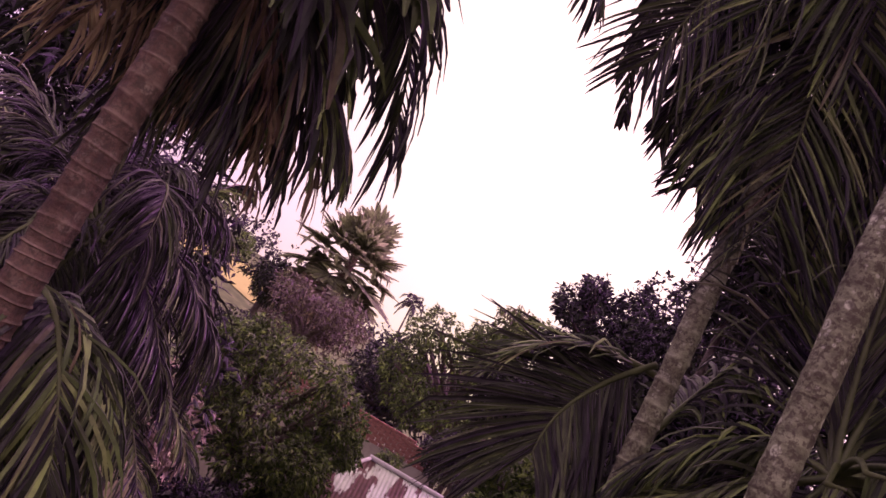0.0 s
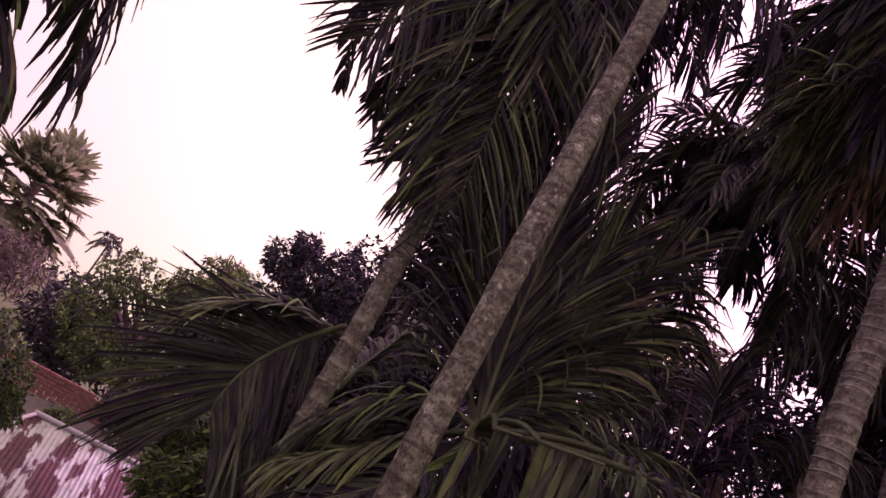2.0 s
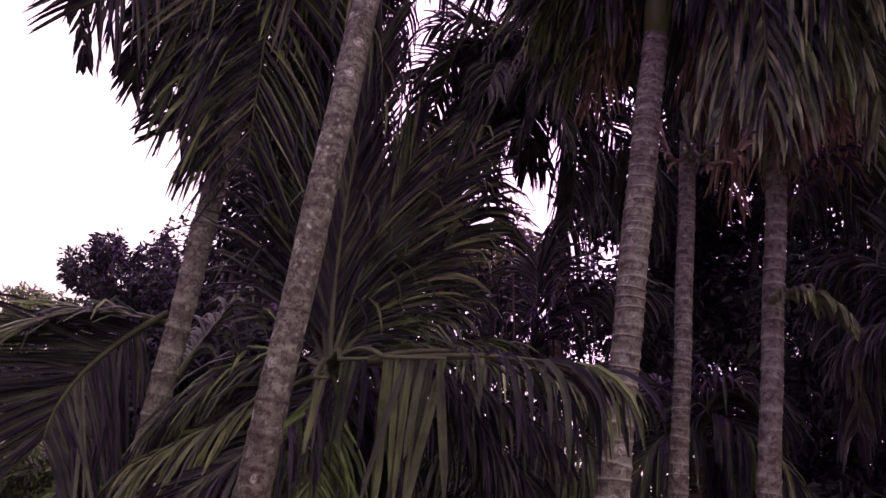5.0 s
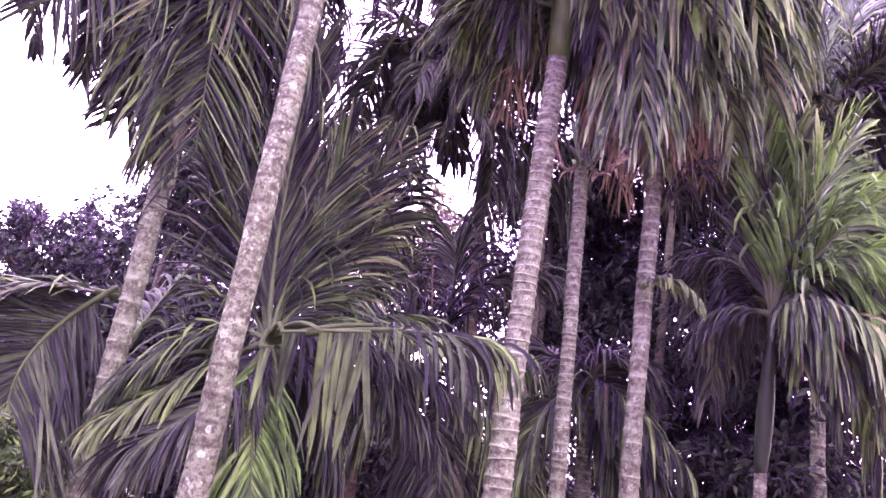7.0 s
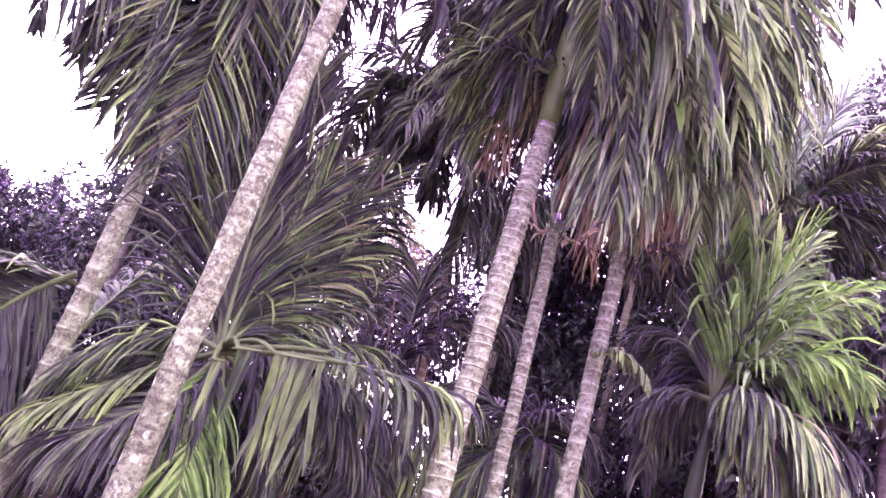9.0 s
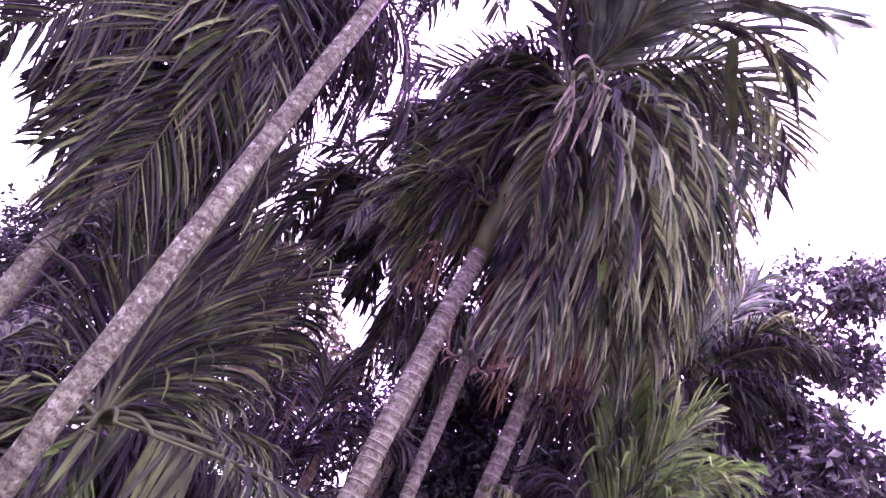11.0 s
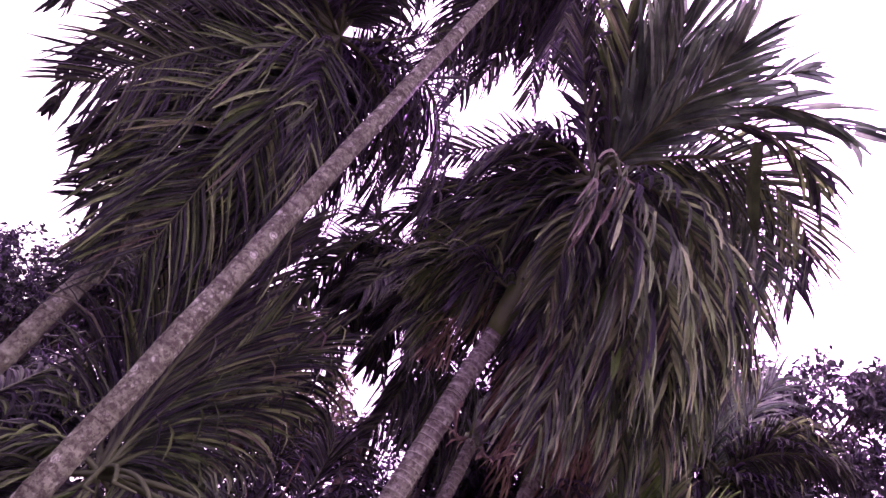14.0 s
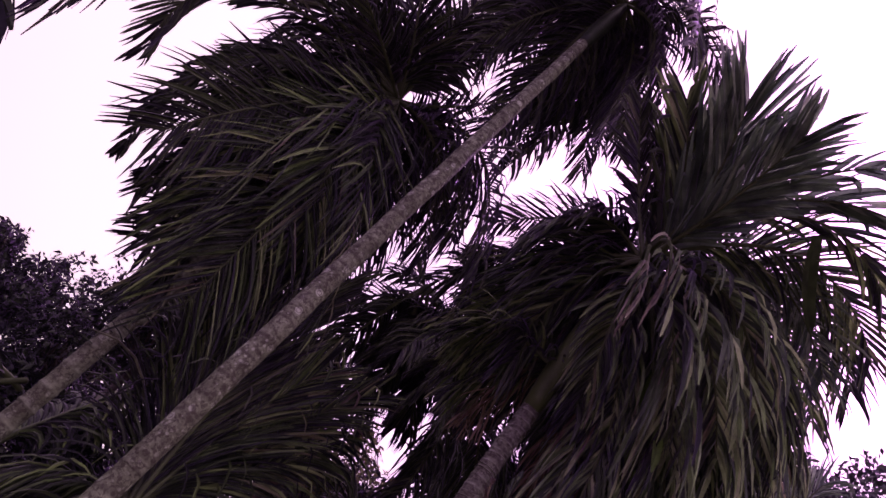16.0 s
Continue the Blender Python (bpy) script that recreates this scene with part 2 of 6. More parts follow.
def rust_material():
    m, nt, bsdf, _ = shader("rusty_sheet")
    f = ramp(nt, noise_tex(nt, 1.1, 5, 0.62, stretch=(2.4, 0.45, 1)), [(0.505, (0, 0, 0)), (0.53, (1, 1, 1))])
    zinc = ramp(nt, noise_tex(nt, 5, 4), [(0.3, (0.30, 0.40, 0.31)), (0.7, (0.47, 0.60, 0.48))])
    rust = ramp(nt, noise_tex(nt, 7, 5), [(0.3, (0.075, 0.028, 0.022)), (0.7, (0.16, 0.06, 0.045))])
    nt.links.new(mix(nt, f, zinc, rust), bsdf.inputs["Base Color"])
    bsdf.inputs["Roughness"].default_value = 0.7
    bsdf.inputs["Metallic"].default_value = 0.15
    return m


RUST = rust_material()


# ---- mesh helpers ----
def link_mesh(name, verts, faces, material, parent=None, label="", smooth=False):
    off = np.zeros(3)
    up = parent
    while up is not None:
        off = off + np.array(up.location)
        up = up.parent
    me = bpy.data.meshes.new(name)
    me.from_pydata((np.array(verts, float) - off).tolist(), [], faces if isinstance(faces, list) else faces.tolist())
    me.materials.append(material)
    if smooth:
        me.polygons.foreach_set("use_smooth", [True] * len(me.polygons))
    me.update()
    ob = new(name, me)
    if parent is not None:
        ob.parent = parent
    if label:
        tagged(ob, label)
    return ob


def part(name, bm, material, parent, label=""):
    me = bpy.data.meshes.new(name)
    bm.to_mesh(me)
    bm.free()
    me.materials.append(material)
    ob = new(name, me)
    ob.parent = parent
    if label:
        tagged(ob, label)
    return ob


def thing(name, label, category, group="", kind=""):
    return tagged(new(name), label, category, group, kind)


def unit(v):
    return v / max(np.linalg.norm(v), 1e-9)


DOWN = np.array([0.0, 0.0, -1.0])


def tube(verts, faces, pts, radii, sides=6, cap=True):
    """Adds a tapering tube through pts."""
    pts = [np.array(p, float) for p in pts]
    start = len(verts)
    n = len(pts)
    side = None
    for k in range(n):
        t = unit(pts[min(k + 1, n - 1)] - pts[max(k - 1, 0)])
        ref = side if side is not None else (np.array([1.0, 0, 0]) if abs(t[0]) < 0.8 else np.array([0, 1.0, 0]))
        side = unit(ref - t * (ref @ t))
        other = np.cross(t, side)
        for j in range(sides):
            a = 2 * math.pi * j / sides
            verts.append(pts[k] + radii[k] * (math.cos(a) * side + math.sin(a) * other))
    for k in range(n - 1):
        for j in range(sides):
            a, b = start + k * sides + j, start + k * sides + (j + 1) % sides
            faces.append((a, b, b + sides, a + sides))
    if cap:
        faces.append(tuple(start + j for j in reversed(range(sides))))
        faces.append(tuple(start + (n - 1) * sides + j for j in range(sides)))


def bar(name, a, b, r, material, parent=None):
    verts, faces = [], []
    tube(verts, faces, [a, b], [r, r], 6)
    return link_mesh(name, verts, faces, material, parent)


def bezier(a, m, c, n):
    """n points of the arc from a through m to c."""
    a, m, c = (np.array(p, float) for p in (a, m, c))
    b = 2 * m - (a + c) / 2
    s = np.linspace(0, 1, n)[:, None]
    return (1 - s) ** 2 * a + 2 * s * (1 - s) * b + s ** 2 * c


def ringed_trunk(parent, pts, r0, r1, material, ring=0.085, sides=18, label="", seed=1, swell=0.06):
    """A palm trunk: a tapering stem whose leaf scars stand out as uneven rings."""
    rng = np.random.default_rng(seed)
    path = bezier(*pts, 200)
    step = np.linalg.norm(np.diff(path, axis=0), axis=1)
    dist = np.concatenate([[0], np.cumsum(step)])
    verts, faces = [], []
    levels, s = [], 0.0
    while s < dist[-1] - 0.02:
        h = ring * rng.uniform(0.55, 1.6) * (1.0 if s / dist[-1] < 0.75 else 0.75)
        levels += [(s, 1.0), (s + h * 0.12, 1 + swell * rng.uniform(0.4, 1.7)), (s + h * 0.26, 1.0 + rng.uniform(-0.01, 0.015)), (s + h * 0.65, 0.975 + rng.uniform(0, 0.02))]
        s += h
    levels.append((dist[-1], 1.0))
    tilt = 0.0
    for k, (s, f) in enumerate(levels):
        if k % 4 == 0:
            tilt, turn = rng.uniform(0, 0.16), rng.uniform(0, 6.28)
        p = np.array([np.interp(s, dist, path[:, i]) for i in range(3)])
        r = (r0 + (r1 - r0) * min(s / dist[-1], 1)) * f
        for j in range(sides):
            a = 2 * math.pi * j / sides
            wob = 1 + 0.03 * math.sin(2 * a + 1.3 * s) + 0.035 * math.sin(9 * s + a) + 0.025 * math.sin(4.3 * s + 2) + rng.normal(0, 0.007)
            dz = tilt * r * math.cos(a - turn) * (1.0 if k % 4 in (0, 1, 2) else 0.5)
            verts.append((p[0] + r * wob * math.cos(a), p[1] + r * wob * math.sin(a), p[2] + dz))
    n = len(levels)
    for k in range(n - 1):
        for j in range(sides):
            a, b = k * sides + j, k * sides + (j + 1) % sides
            faces.append((a, b, b + sides, a + sides))
    faces.append(tuple((n - 1) * sides + j for j in range(sides)))
    ob = link_mesh("trunk", verts, faces, material, parent, label, smooth=False)
    mark = ob.data.attributes.new("scar", "FLOAT", "POINT")
    mark.data.foreach_set("value", np.repeat([(1.0 if k % 4 == 1 else 0.35 if k % 4 == 2 else 0.0) for k in range(n)], sides).astype(np.float32))
    return ob


def crownshaft(parent, a, b, r, label="smooth green crownshaft", material=None):
    pts = bezier(a, (np.array(a) + np.array(b)) / 2, b, 12)
    s = np.linspace(0, 1, 12)
    rad = r * (0.95 + 0.45 * np.sin(np.pi * np.minimum(s * 1.1, 1)) ** 1.0) * (1 - 0.45 * s ** 3)
    verts, faces = [], []
    tube(verts, faces, pts, rad, 14)
    return link_mesh("crownshaft", verts, faces, material or SHAFT, parent, label, smooth=True)


def norms(v):
    return v / np.maximum(np.linalg.norm(v, axis=1, keepdims=True), 1e-9)


PROFILE = (0.6, 0.92, 1.0, 0.94, 0.78, 0.22)


def blades(base, d, w_dir, length, width, droop, rng, seg=5, fold=0.55, curl=0.0, kinks=0.12):
    """Leaflets, many at once: folded strips that bend under their weight and narrow to a point. Returns vertices and faces."""
    p, d, w_dir = np.array(base, float), norms(np.array(d, float)), np.array(w_dir, float)
    n = len(p)
    length, width, droop = (np.broadcast_to(np.asarray(v, float), n) for v in (length, width, droop))
    kink = np.where(rng.random(n) < kinks, rng.uniform(0.3, 0.8, n), 2.0)
    rows = []
    for k in range(seg + 1):
        w = norms(w_dir - d * np.sum(w_dir * d, 1)[:, None])
        nrm = np.cross(d, w)
        hw = (width * 0.5 * PROFILE[k])[:, None]
        rows.append(np.stack([p + w * hw + nrm * hw * fold, p - nrm * hw * fold * 0.4, p - w * hw + nrm * hw * fold], 1))
        if k < seg:
            bend = droop * (k + 0.6) / seg + np.where(k / seg > kink, 1.1, 0.0)
            d = norms(d + DOWN * bend[:, None] + rng.normal(0, 0.016 + curl, (n, 3)))
            w_dir = w_dir + rng.normal(0, 0.05 + curl, (n, 3))
            p = p + d * (length / seg)[:, None]
    verts = np.stack(rows, 1).reshape(-1, 3)
    k = 3 * np.arange(seg)
    quads = np.concatenate([np.stack([k, k + 1, k + 4, k + 3], 1), np.stack([k + 1, k + 2, k + 5, k + 4], 1)])
    faces = (quads[None] + (np.arange(n) * 3 * (seg + 1))[:, None, None]).reshape(-1, 4)
    return verts, faces


COUNT = [0]


def frond(parent, a, m, c, length, droop=0.5, material=None, n=58, width=0.032, lift=0.15, ahead=0.7, dry=False, bare=0.12, face=None, gap=0.05, curl=0.0, label=""):
    """A feather leaf: an arching stalk from a through m to c, with leaflets along both sides."""
    COUNT[0] += 1
    rng = np.random.default_rng(100 + COUNT[0])
    if width > 0.021 and n > 18:
        n, width, length = int(n * 1.3), width * 0.68, length * 1.1
    path = bezier(a, m, c, n + 1)
    rad = np.linspace(0.020, 0.004, n + 1) * (0.8 if dry else 1.0)
    verts, faces = [], []
    tube(verts, faces, path, rad, 5)
    stalk = link_mesh("frond", verts, faces, DRYSTALK if dry else STALK, parent, label, smooth=True)
    up = np.array([0.0, 0.0, 1.0]) if face is None else unit(np.array(face, float))
    side_keep = None
    roots, ways, wides, longs = [], [], [], []
    for k in range(n + 1):
        s = k / n
        if s < bare:
            continue
        t = unit(path[min(k + 1, n)] - path[max(k - 1, 0)])
        side = np.cross(t, up)
        if np.linalg.norm(side) < 0.25 and side_keep is not None:
            side = side_keep
        side = unit(side)
        if side_keep is not None and side @ side_keep < 0:
            side = -side
        side_keep = side
        nrm = np.cross(side, t)
        u = (s - bare) / (1 - bare)
        prof = np.interp(u, (0, 0.15, 0.45, 0.8, 1), (0.6, 0.9, 1.0, 0.8, 0.55))
        for sgn in (-1, 1):
            if rng.random() < gap:
                continue
            fwd = ahead + 0.9 * u ** 2 + rng.normal(0, 0.14)
            roots.append(path[k])
            ways.append(side * sgn + t * fwd + nrm * (lift + rng.normal(0, 0.14)))
            wides.append(t + rng.normal(0, 0.22, 3))
            longs.append(length * prof * rng.uniform(0.75, 1.12))
    q = len(roots)
    verts, faces = blades(roots, ways, wides, longs, width * rng.uniform(0.6, 1.25, q), droop * rng.uniform(0.5, 1.5, q), rng, curl=curl + (0.12 if dry else 0.02))
    link_mesh("foliage", verts, faces, material or PALM, stalk)
    return stalk


def torn_frond(parent, a, b, c, length, count, material, width):
    """An old frond whose blades hang straight down from the outer part of its rib, side by side."""
    rng = np.random.default_rng(COUNT[0] + 900)
    COUNT[0] += 1
    a, b, c = (np.array(v, float) for v in (a, b, c))
    path = np.vstack((bezier(a, (a + b) / 2 + np.array([0, 0, 0.06]), b, 12), bezier(b, (b + c) / 2, c, 8)[1:]))
    verts, faces = [], []
    tube(verts, faces, path, np.linspace(0.016, 0.005, len(path)), 5)
    rib = link_mesh("frond", verts, faces, STALK, parent, smooth=True)
    u = (np.arange(count) + 0.5) / count
    roots = b + (c - b) * u[:, None]
    along = unit(c - b)
    ways = DOWN + along * (0.12 * (0.5 - u))[:, None] + rng.normal(0, 0.09, (count, 3))
    wides = along + rng.normal(0, 0.7, (count, 3))
    verts, faces = blades(roots, ways, wides, length * rng.uniform(0.6, 1.08, count), width * rng.uniform(0.6, 1.2, count), 0.1, rng, fold=0.6, kinks=0.3)
    link_mesh("foliage", verts, faces, material, rib)
    return rib


def hanging_leaf(parent, a, c, width, material):
    """One broad unsplit blade that hangs from a to c, pleated along its length."""
    a, c = np.array(a, float), np.array(c, float)
    down = unit(c - a)
    side = unit(np.cross(down, np.array([0.4, 0.6, 0.2])))
    nrm = np.cross(side, down)
    verts, faces, n, q = [], [], 12, 8
    for k in range(n + 1):
        u = k / n
        w = width * (0.35 + 0.65 * math.sin(math.pi * min(1, 0.15 + u * 0.8)))
        for j in range(q + 1):
            v = j / q - 0.5
            fringe = (0.04 * math.sin(j * 2.4)) if k == n else 0.0
            verts.append(a + (c - a) * u + side * w * v + nrm * (0.012 * (-1) ** j + 0.05 * math.sin(2.5 * u) - 0.5 * abs(v) * width) + down * fringe)
    for k in range(n):
        for j in range(q):
            i = k * (q + 1) + j
            faces.append((i, i + 1, i + q + 2, i + q + 1))
    return link_mesh("hanging_leaf", verts, faces, material, parent)


def mop(parent, heart, count, reach, length, seed, material=None, low=-60, high=70, lean=(0, 0, 0), width=0.032, n=50, start=0.0, sweep=360):
    """Fronds set round the heart of a crown, the young ones steep and the old ones hanging."""
    rng = np.random.default_rng(seed)
    h = np.array(heart, float)
    for k in range(count):
        a = radians(start + (sweep * ((k * 0.382) % 1.0)) + rng.uniform(-12, 12))
        el = radians(high + (low - high) * (k + 0.5) / count + rng.uniform(-8, 8))
        r = reach * rng.uniform(0.8, 1.1)
        d = np.array([math.sin(a) * math.cos(el), math.cos(a) * math.cos(el), math.sin(el)]) + np.array(lean)
        m = h + d * r * 0.55 + np.array([0, 0, 0.10 * r])
        c = h + d * r * 0.92 + DOWN * r * (0.30 + 0.25 * math.cos(el))
        frond(parent, h, m, c, length * rng.uniform(0.85, 1.1), rng.uniform(0.6, 1.1), material or PALM, n=n, width=width)


def crown_leaves(name, parent, lobes, count, size, material, rng, ratio=0.32, shell=0.55, droop=0.35):
    """Leaves scattered through round clumps, in rosettes, thicker towards the outside."""
    weights = np.array([r[0] * r[1] for _, r in lobes])
    tufts = max(1, count // 6)
    pick = rng.choice(len(lobes), size=tufts, p=weights / weights.sum())
    c, r = np.array([q[0] for q in lobes])[pick], np.array([q[1] for q in lobes])[pick]
    v = norms(rng.normal(0, 1, (tufts, 3)))
    rr = shell + (1 - shell) * rng.random(tufts) ** 0.6
    rr = rr * (1 + 0.13 * np.sin(5 * v[:, 0] + 3 * v[:, 2] + c[:, 0] * 7) + 0.1 * np.sin(9 * v[:, 1] + 4 * v[:, 0] + c[:, 1] * 5))
    p = np.repeat(c + v * r * rr[:, None], 6, axis=0)
    v = np.repeat(v, 6, axis=0)
    n = len(p)
    d = norms(v * 0.7 + rng.normal(0, 0.75, (n, 3)) + DOWN * droop)
    w = norms(np.cross(d, rng.normal(0, 1, (n, 3)) + np.array([0, 0, 0.8])))
    nn = np.cross(d, w)
    ln = (size * rng.uniform(0.6, 1.25, n))[:, None]
    hw = ln * ratio * 0.5
    q = p + rng.normal(0, size * 0.3, (n, 3))
    verts = np.stack([q, q + d * ln * 0.45 + w * hw + nn * hw * 0.3, q + d * ln + DOWN * ln * 0.15, q + d * ln * 0.45 - w * hw + nn * hw * 0.3, q + d * ln * 0.5], 1).reshape(-1, 3)
    tri = np.array([(0, 1, 4), (4, 1, 2), (0, 4, 3), (4, 2, 3)])
    faces = (tri[None] + 5 * np.arange(n)[:, None, None]).reshape(-1, 3)
    return link_mesh(name, verts, faces, material, parent)


def broad_tree(label, centre, radius, height, count, size, material, seed, ground=0.0, lobes=9, name="tree", squash=0.85, spread=0.62, trunk_r=None, shell=0.55, category="tree", ratio=0.32, lobe=(0.34, 0.5)):
    """A broadleaf tree: trunk, limbs that reach into each clump, and a crown of leaves."""
    rng = np.random.default_rng(seed)
    c = np.array(centre, float)
    root = thing(name, label, category)
    root.location = (c[0], c[1], ground)
    off = np.zeros(3)
    tr = trunk_r or radius * 0.11
    cl = []
    for k in range(lobes):
        a = 2.4 * k + rng.uniform(-0.4, 0.4)
        h = rng.uniform(-0.75, 0.85)
        q = spread * math.sqrt(max(0.05, 1 - h * h * 0.9))
        p = c + np.array([math.cos(a) * q * radius, math.sin(a) * q * radius, h * spread * height * 0.95])
        r = radius * rng.uniform(*lobe)
        cl.append((p - off, (r, r, r * squash)))
    cl.append((c - off, (radius * 0.62, radius * 0.62, height * 0.62)))
    verts, faces = [], []
    foot = np.array([c[0], c[1], ground])
    fork = c - off - np.array([0, 0, height * 0.55])
    fork[2] = max(fork[2], ground + 0.6)
    tube(verts, faces, [foot, foot * 0.5 + fork * 0.5 + rng.normal(0, 0.06, 3), fork], [tr * 1.25, tr, tr * 0.8], 10)
    link_mesh("trunk", verts, faces, WOOD, root, smooth=True)
    verts, faces = [], []
    for p, r in cl:
        mid = (fork + p) / 2 + rng.normal(0, 0.08 * radius, 3)
        tube(verts, faces, bezier(fork, mid, p, 6), np.linspace(tr * 0.5, tr * 0.08, 6), 6)
        for _ in range(4 if lobes < 20 else 1):
            e = p + unit(rng.normal(0, 1, 3)) * np.array(r) * 0.8
            tube(verts, faces, bezier(mid, (mid + e) / 2 + rng.normal(0, 0.05 * radius, 3), e, 5), np.linspace(tr * 0.16, tr * 0.03, 5), 4)
    link_mesh("branchwork", verts, faces, WOOD, root, smooth=True)
    crown_leaves("crown", root, cl, count, size, material, rng, shell=shell, ratio=ratio)
    return root


def areca(label, stem, r0, r1, material, ring=0.085, seed=1, group="palms of the grove", shaft=None, swell=0.06, shaft_material=None):
    """An areca palm with its ringed stem; fronds are added to it."""
    root = thing("areca_palm", label, "palm tree", group)
    root.location = stem[0]
    ringed_trunk(root, stem, r0, r1, material, ring, seed=seed, swell=swell)
    if shaft:
        crownshaft(root, stem[2], shaft, r1 * 1.05, material=shaft_material)
    return root


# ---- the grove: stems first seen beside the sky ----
palm_tall = areca("tall areca palm with a pale ringed trunk and lichen spots", ((1.06, 2.15, 0.00), (1.07, 2.18, 4.54), (1.06, 2.06, 9.08)), 0.074, 0.045, BARK, 0.095, 2, shaft=(1.10, 2.08, 9.97), swell=0.025, shaft_material=SHAFT_SHADED)
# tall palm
frond(palm_tall, (1.10, 2.08, 9.97), (0.74, 2.46, 9.62), (0.94, 2.85, 8.90), 0.62, 0.5, PALM_SHADED)
frond(palm_tall, (1.10, 2.08, 9.97), (1.18, 2.37, 9.42), (1.50, 2.68, 8.54), 0.55, 0.7, PALM_SHADED)
frond(palm_tall, (1.10, 2.08, 9.97), (0.62, 1.89, 10.19), (0.22, 1.52, 10.41), 0.6, 0.3, PALM_SHADED)
frond(palm_tall, (1.10, 2.08, 9.97), (1.18, 1.71, 9.56), (1.31, 1.61, 9.09), 0.4, 0.8, PALM_SHADED)
frond(palm_tall, (1.10, 2.08, 9.97), (0.35, 2.43, 10.30), (0.01, 2.89, 10.30), 0.6, 0.4, PALM_SHADED)
frond(palm_tall, (1.10, 2.08, 9.97), (1.25, 2.22, 9.74), (1.60, 2.30, 9.18), 0.5, 0.9, PALM_SHADED)
mop(palm_tall, (1.10, 2.08, 9.97), 7, 1.2, 0.55, 202, PALM_SHADED, low=-70, high=30)
frond(palm_tall, (1.10, 2.08, 9.97), (1.32, 1.92, 9.87), (1.74, 1.84, 9.13), 0.5, 0.9, PALM_SHADED, width=0.036, n=44)
frond(palm_tall, (1.10, 2.08, 9.97), (1.16, 2.25, 9.64), (1.61, 2.41, 8.99), 0.5, 0.9, PALM_SHADED, width=0.036, n=44)
frond(palm_tall, (1.10, 2.08, 9.97), (1.35, 2.22, 9.94), (2.01, 2.23, 9.28), 0.45, 0.9, PALM_SHADED, width=0.036, n=40)
frond(palm_tall, (1.10, 2.08, 9.97), (0.93, 1.15, 10.16), (1.10, 0.50, 10.16), 0.34, 0.7, PALM_SHADED, width=0.034, n=50)
frond(palm_tall, (1.10, 2.08, 9.97), (0.76, 2.59, 9.80), (0.88, 3.23, 9.47), 0.4, 0.8, PALM_SHADED, width=0.034, n=48)
frond(palm_tall, (1.10, 2.08, 9.97), (1.00, 2.45, 9.70), (1.27, 2.81, 9.13), 0.42, 0.85, PALM_SHADED, n=44, width=0.034)
frond(palm_tall, (1.10, 2.08, 9.97), (0.84, 2.51, 9.71), (1.02, 2.98, 9.09), 0.42, 0.85, PALM_SHADED, n=44, width=0.034)
frond(palm_tall, (1.10, 2.08, 9.97), (1.35, 2.23, 9.70), (1.80, 2.30, 9.22), 0.42, 0.85, PALM_SHADED, n=44, width=0.034)
frond(palm_tall, (1.10, 2.08, 9.97), (1.23, 1.91, 9.90), (1.65, 1.79, 9.56), 0.42, 0.85, PALM_SHADED, n=44, width=0.034)
frond(palm_tall, (1.10, 2.08, 9.97), (1.21, 2.39, 9.67), (1.60, 2.63, 9.11), 0.42, 0.85, PALM_SHADED, n=44, width=0.034)
frond(palm_tall, (1.10, 2.08, 9.97), (1.33, 2.41, 9.45), (1.83, 2.74, 8.67), 0.42, 0.85, PALM_SHADED, width=0.034, n=44)
frond(palm_tall, (1.10, 2.08, 9.97), (1.41, 2.30, 9.49), (1.75, 2.52, 8.88), 0.42, 0.85, PALM_SHADED, width=0.034, n=44)
frond(palm_tall, (1.10, 2.08, 9.97), (1.53, 2.18, 9.51), (2.04, 2.25, 8.90), 0.4, 0.85, PALM_SHADED, width=0.034, n=44)
frond(palm_tall, (1.10, 2.08, 9.97), (1.52, 2.05, 9.57), (2.00, 1.95, 9.10), 0.36, 0.85, PALM_SHADED, width=0.034, n=44)
frond(palm_tall, (1.10, 2.08, 9.97), (1.38, 2.52, 9.37), (1.54, 2.87, 8.73), 0.4, 0.85, PALM_SHADED, width=0.034, n=44)
palm_bent = areca("areca palm with a grey ringed trunk and a drooping crown", ((1.09, 3.14, 0.00), (1.02, 3.16, 3.83), (0.96, 3.18, 7.66)), 0.067, 0.05, BARK_PLAIN, 0.1, 3, shaft=(0.96, 3.18, 8.16))
frond(palm_bent, (0.96, 3.18, 8.16), (0.87, 2.90, 7.25), (1.05, 3.00, 5.83), 0.8, 0.14, PALM, n=80, face=(-0.30, -0.92, -0.27), width=0.026)
frond(palm_bent, (0.96, 3.18, 8.16), (0.49, 3.05, 7.19), (0.26, 3.29, 6.42), 0.6, 0.15, PALM_SHADED, n=60, face=(-0.20, -0.95, -0.25), width=0.026)
frond(palm_bent, (0.96, 3.18, 8.16), (1.11, 2.78, 7.12), (1.49, 2.74, 6.28), 0.7, 0.9, PALM, n=70, width=0.026)
frond(palm_bent, (0.96, 3.18, 8.16), (0.92, 3.37, 6.89), (0.85, 3.62, 6.13), 0.42, 0.12, PALM_SHADED, n=64, face=(-0.28, -0.95, -0.15), ahead=0.5)
frond(palm_bent, (0.96, 3.18, 8.16), (1.29, 3.39, 7.04), (1.75, 3.61, 6.20), 0.7, 0.2, PALM_SHADED, n=70, face=(-0.36, -0.92, -0.16))
frond(palm_bent, (0.96, 3.18, 8.16), (1.23, 3.03, 7.59), (1.57, 3.08, 7.51), 0.3, 0.6, PALM_SHADED, n=60)
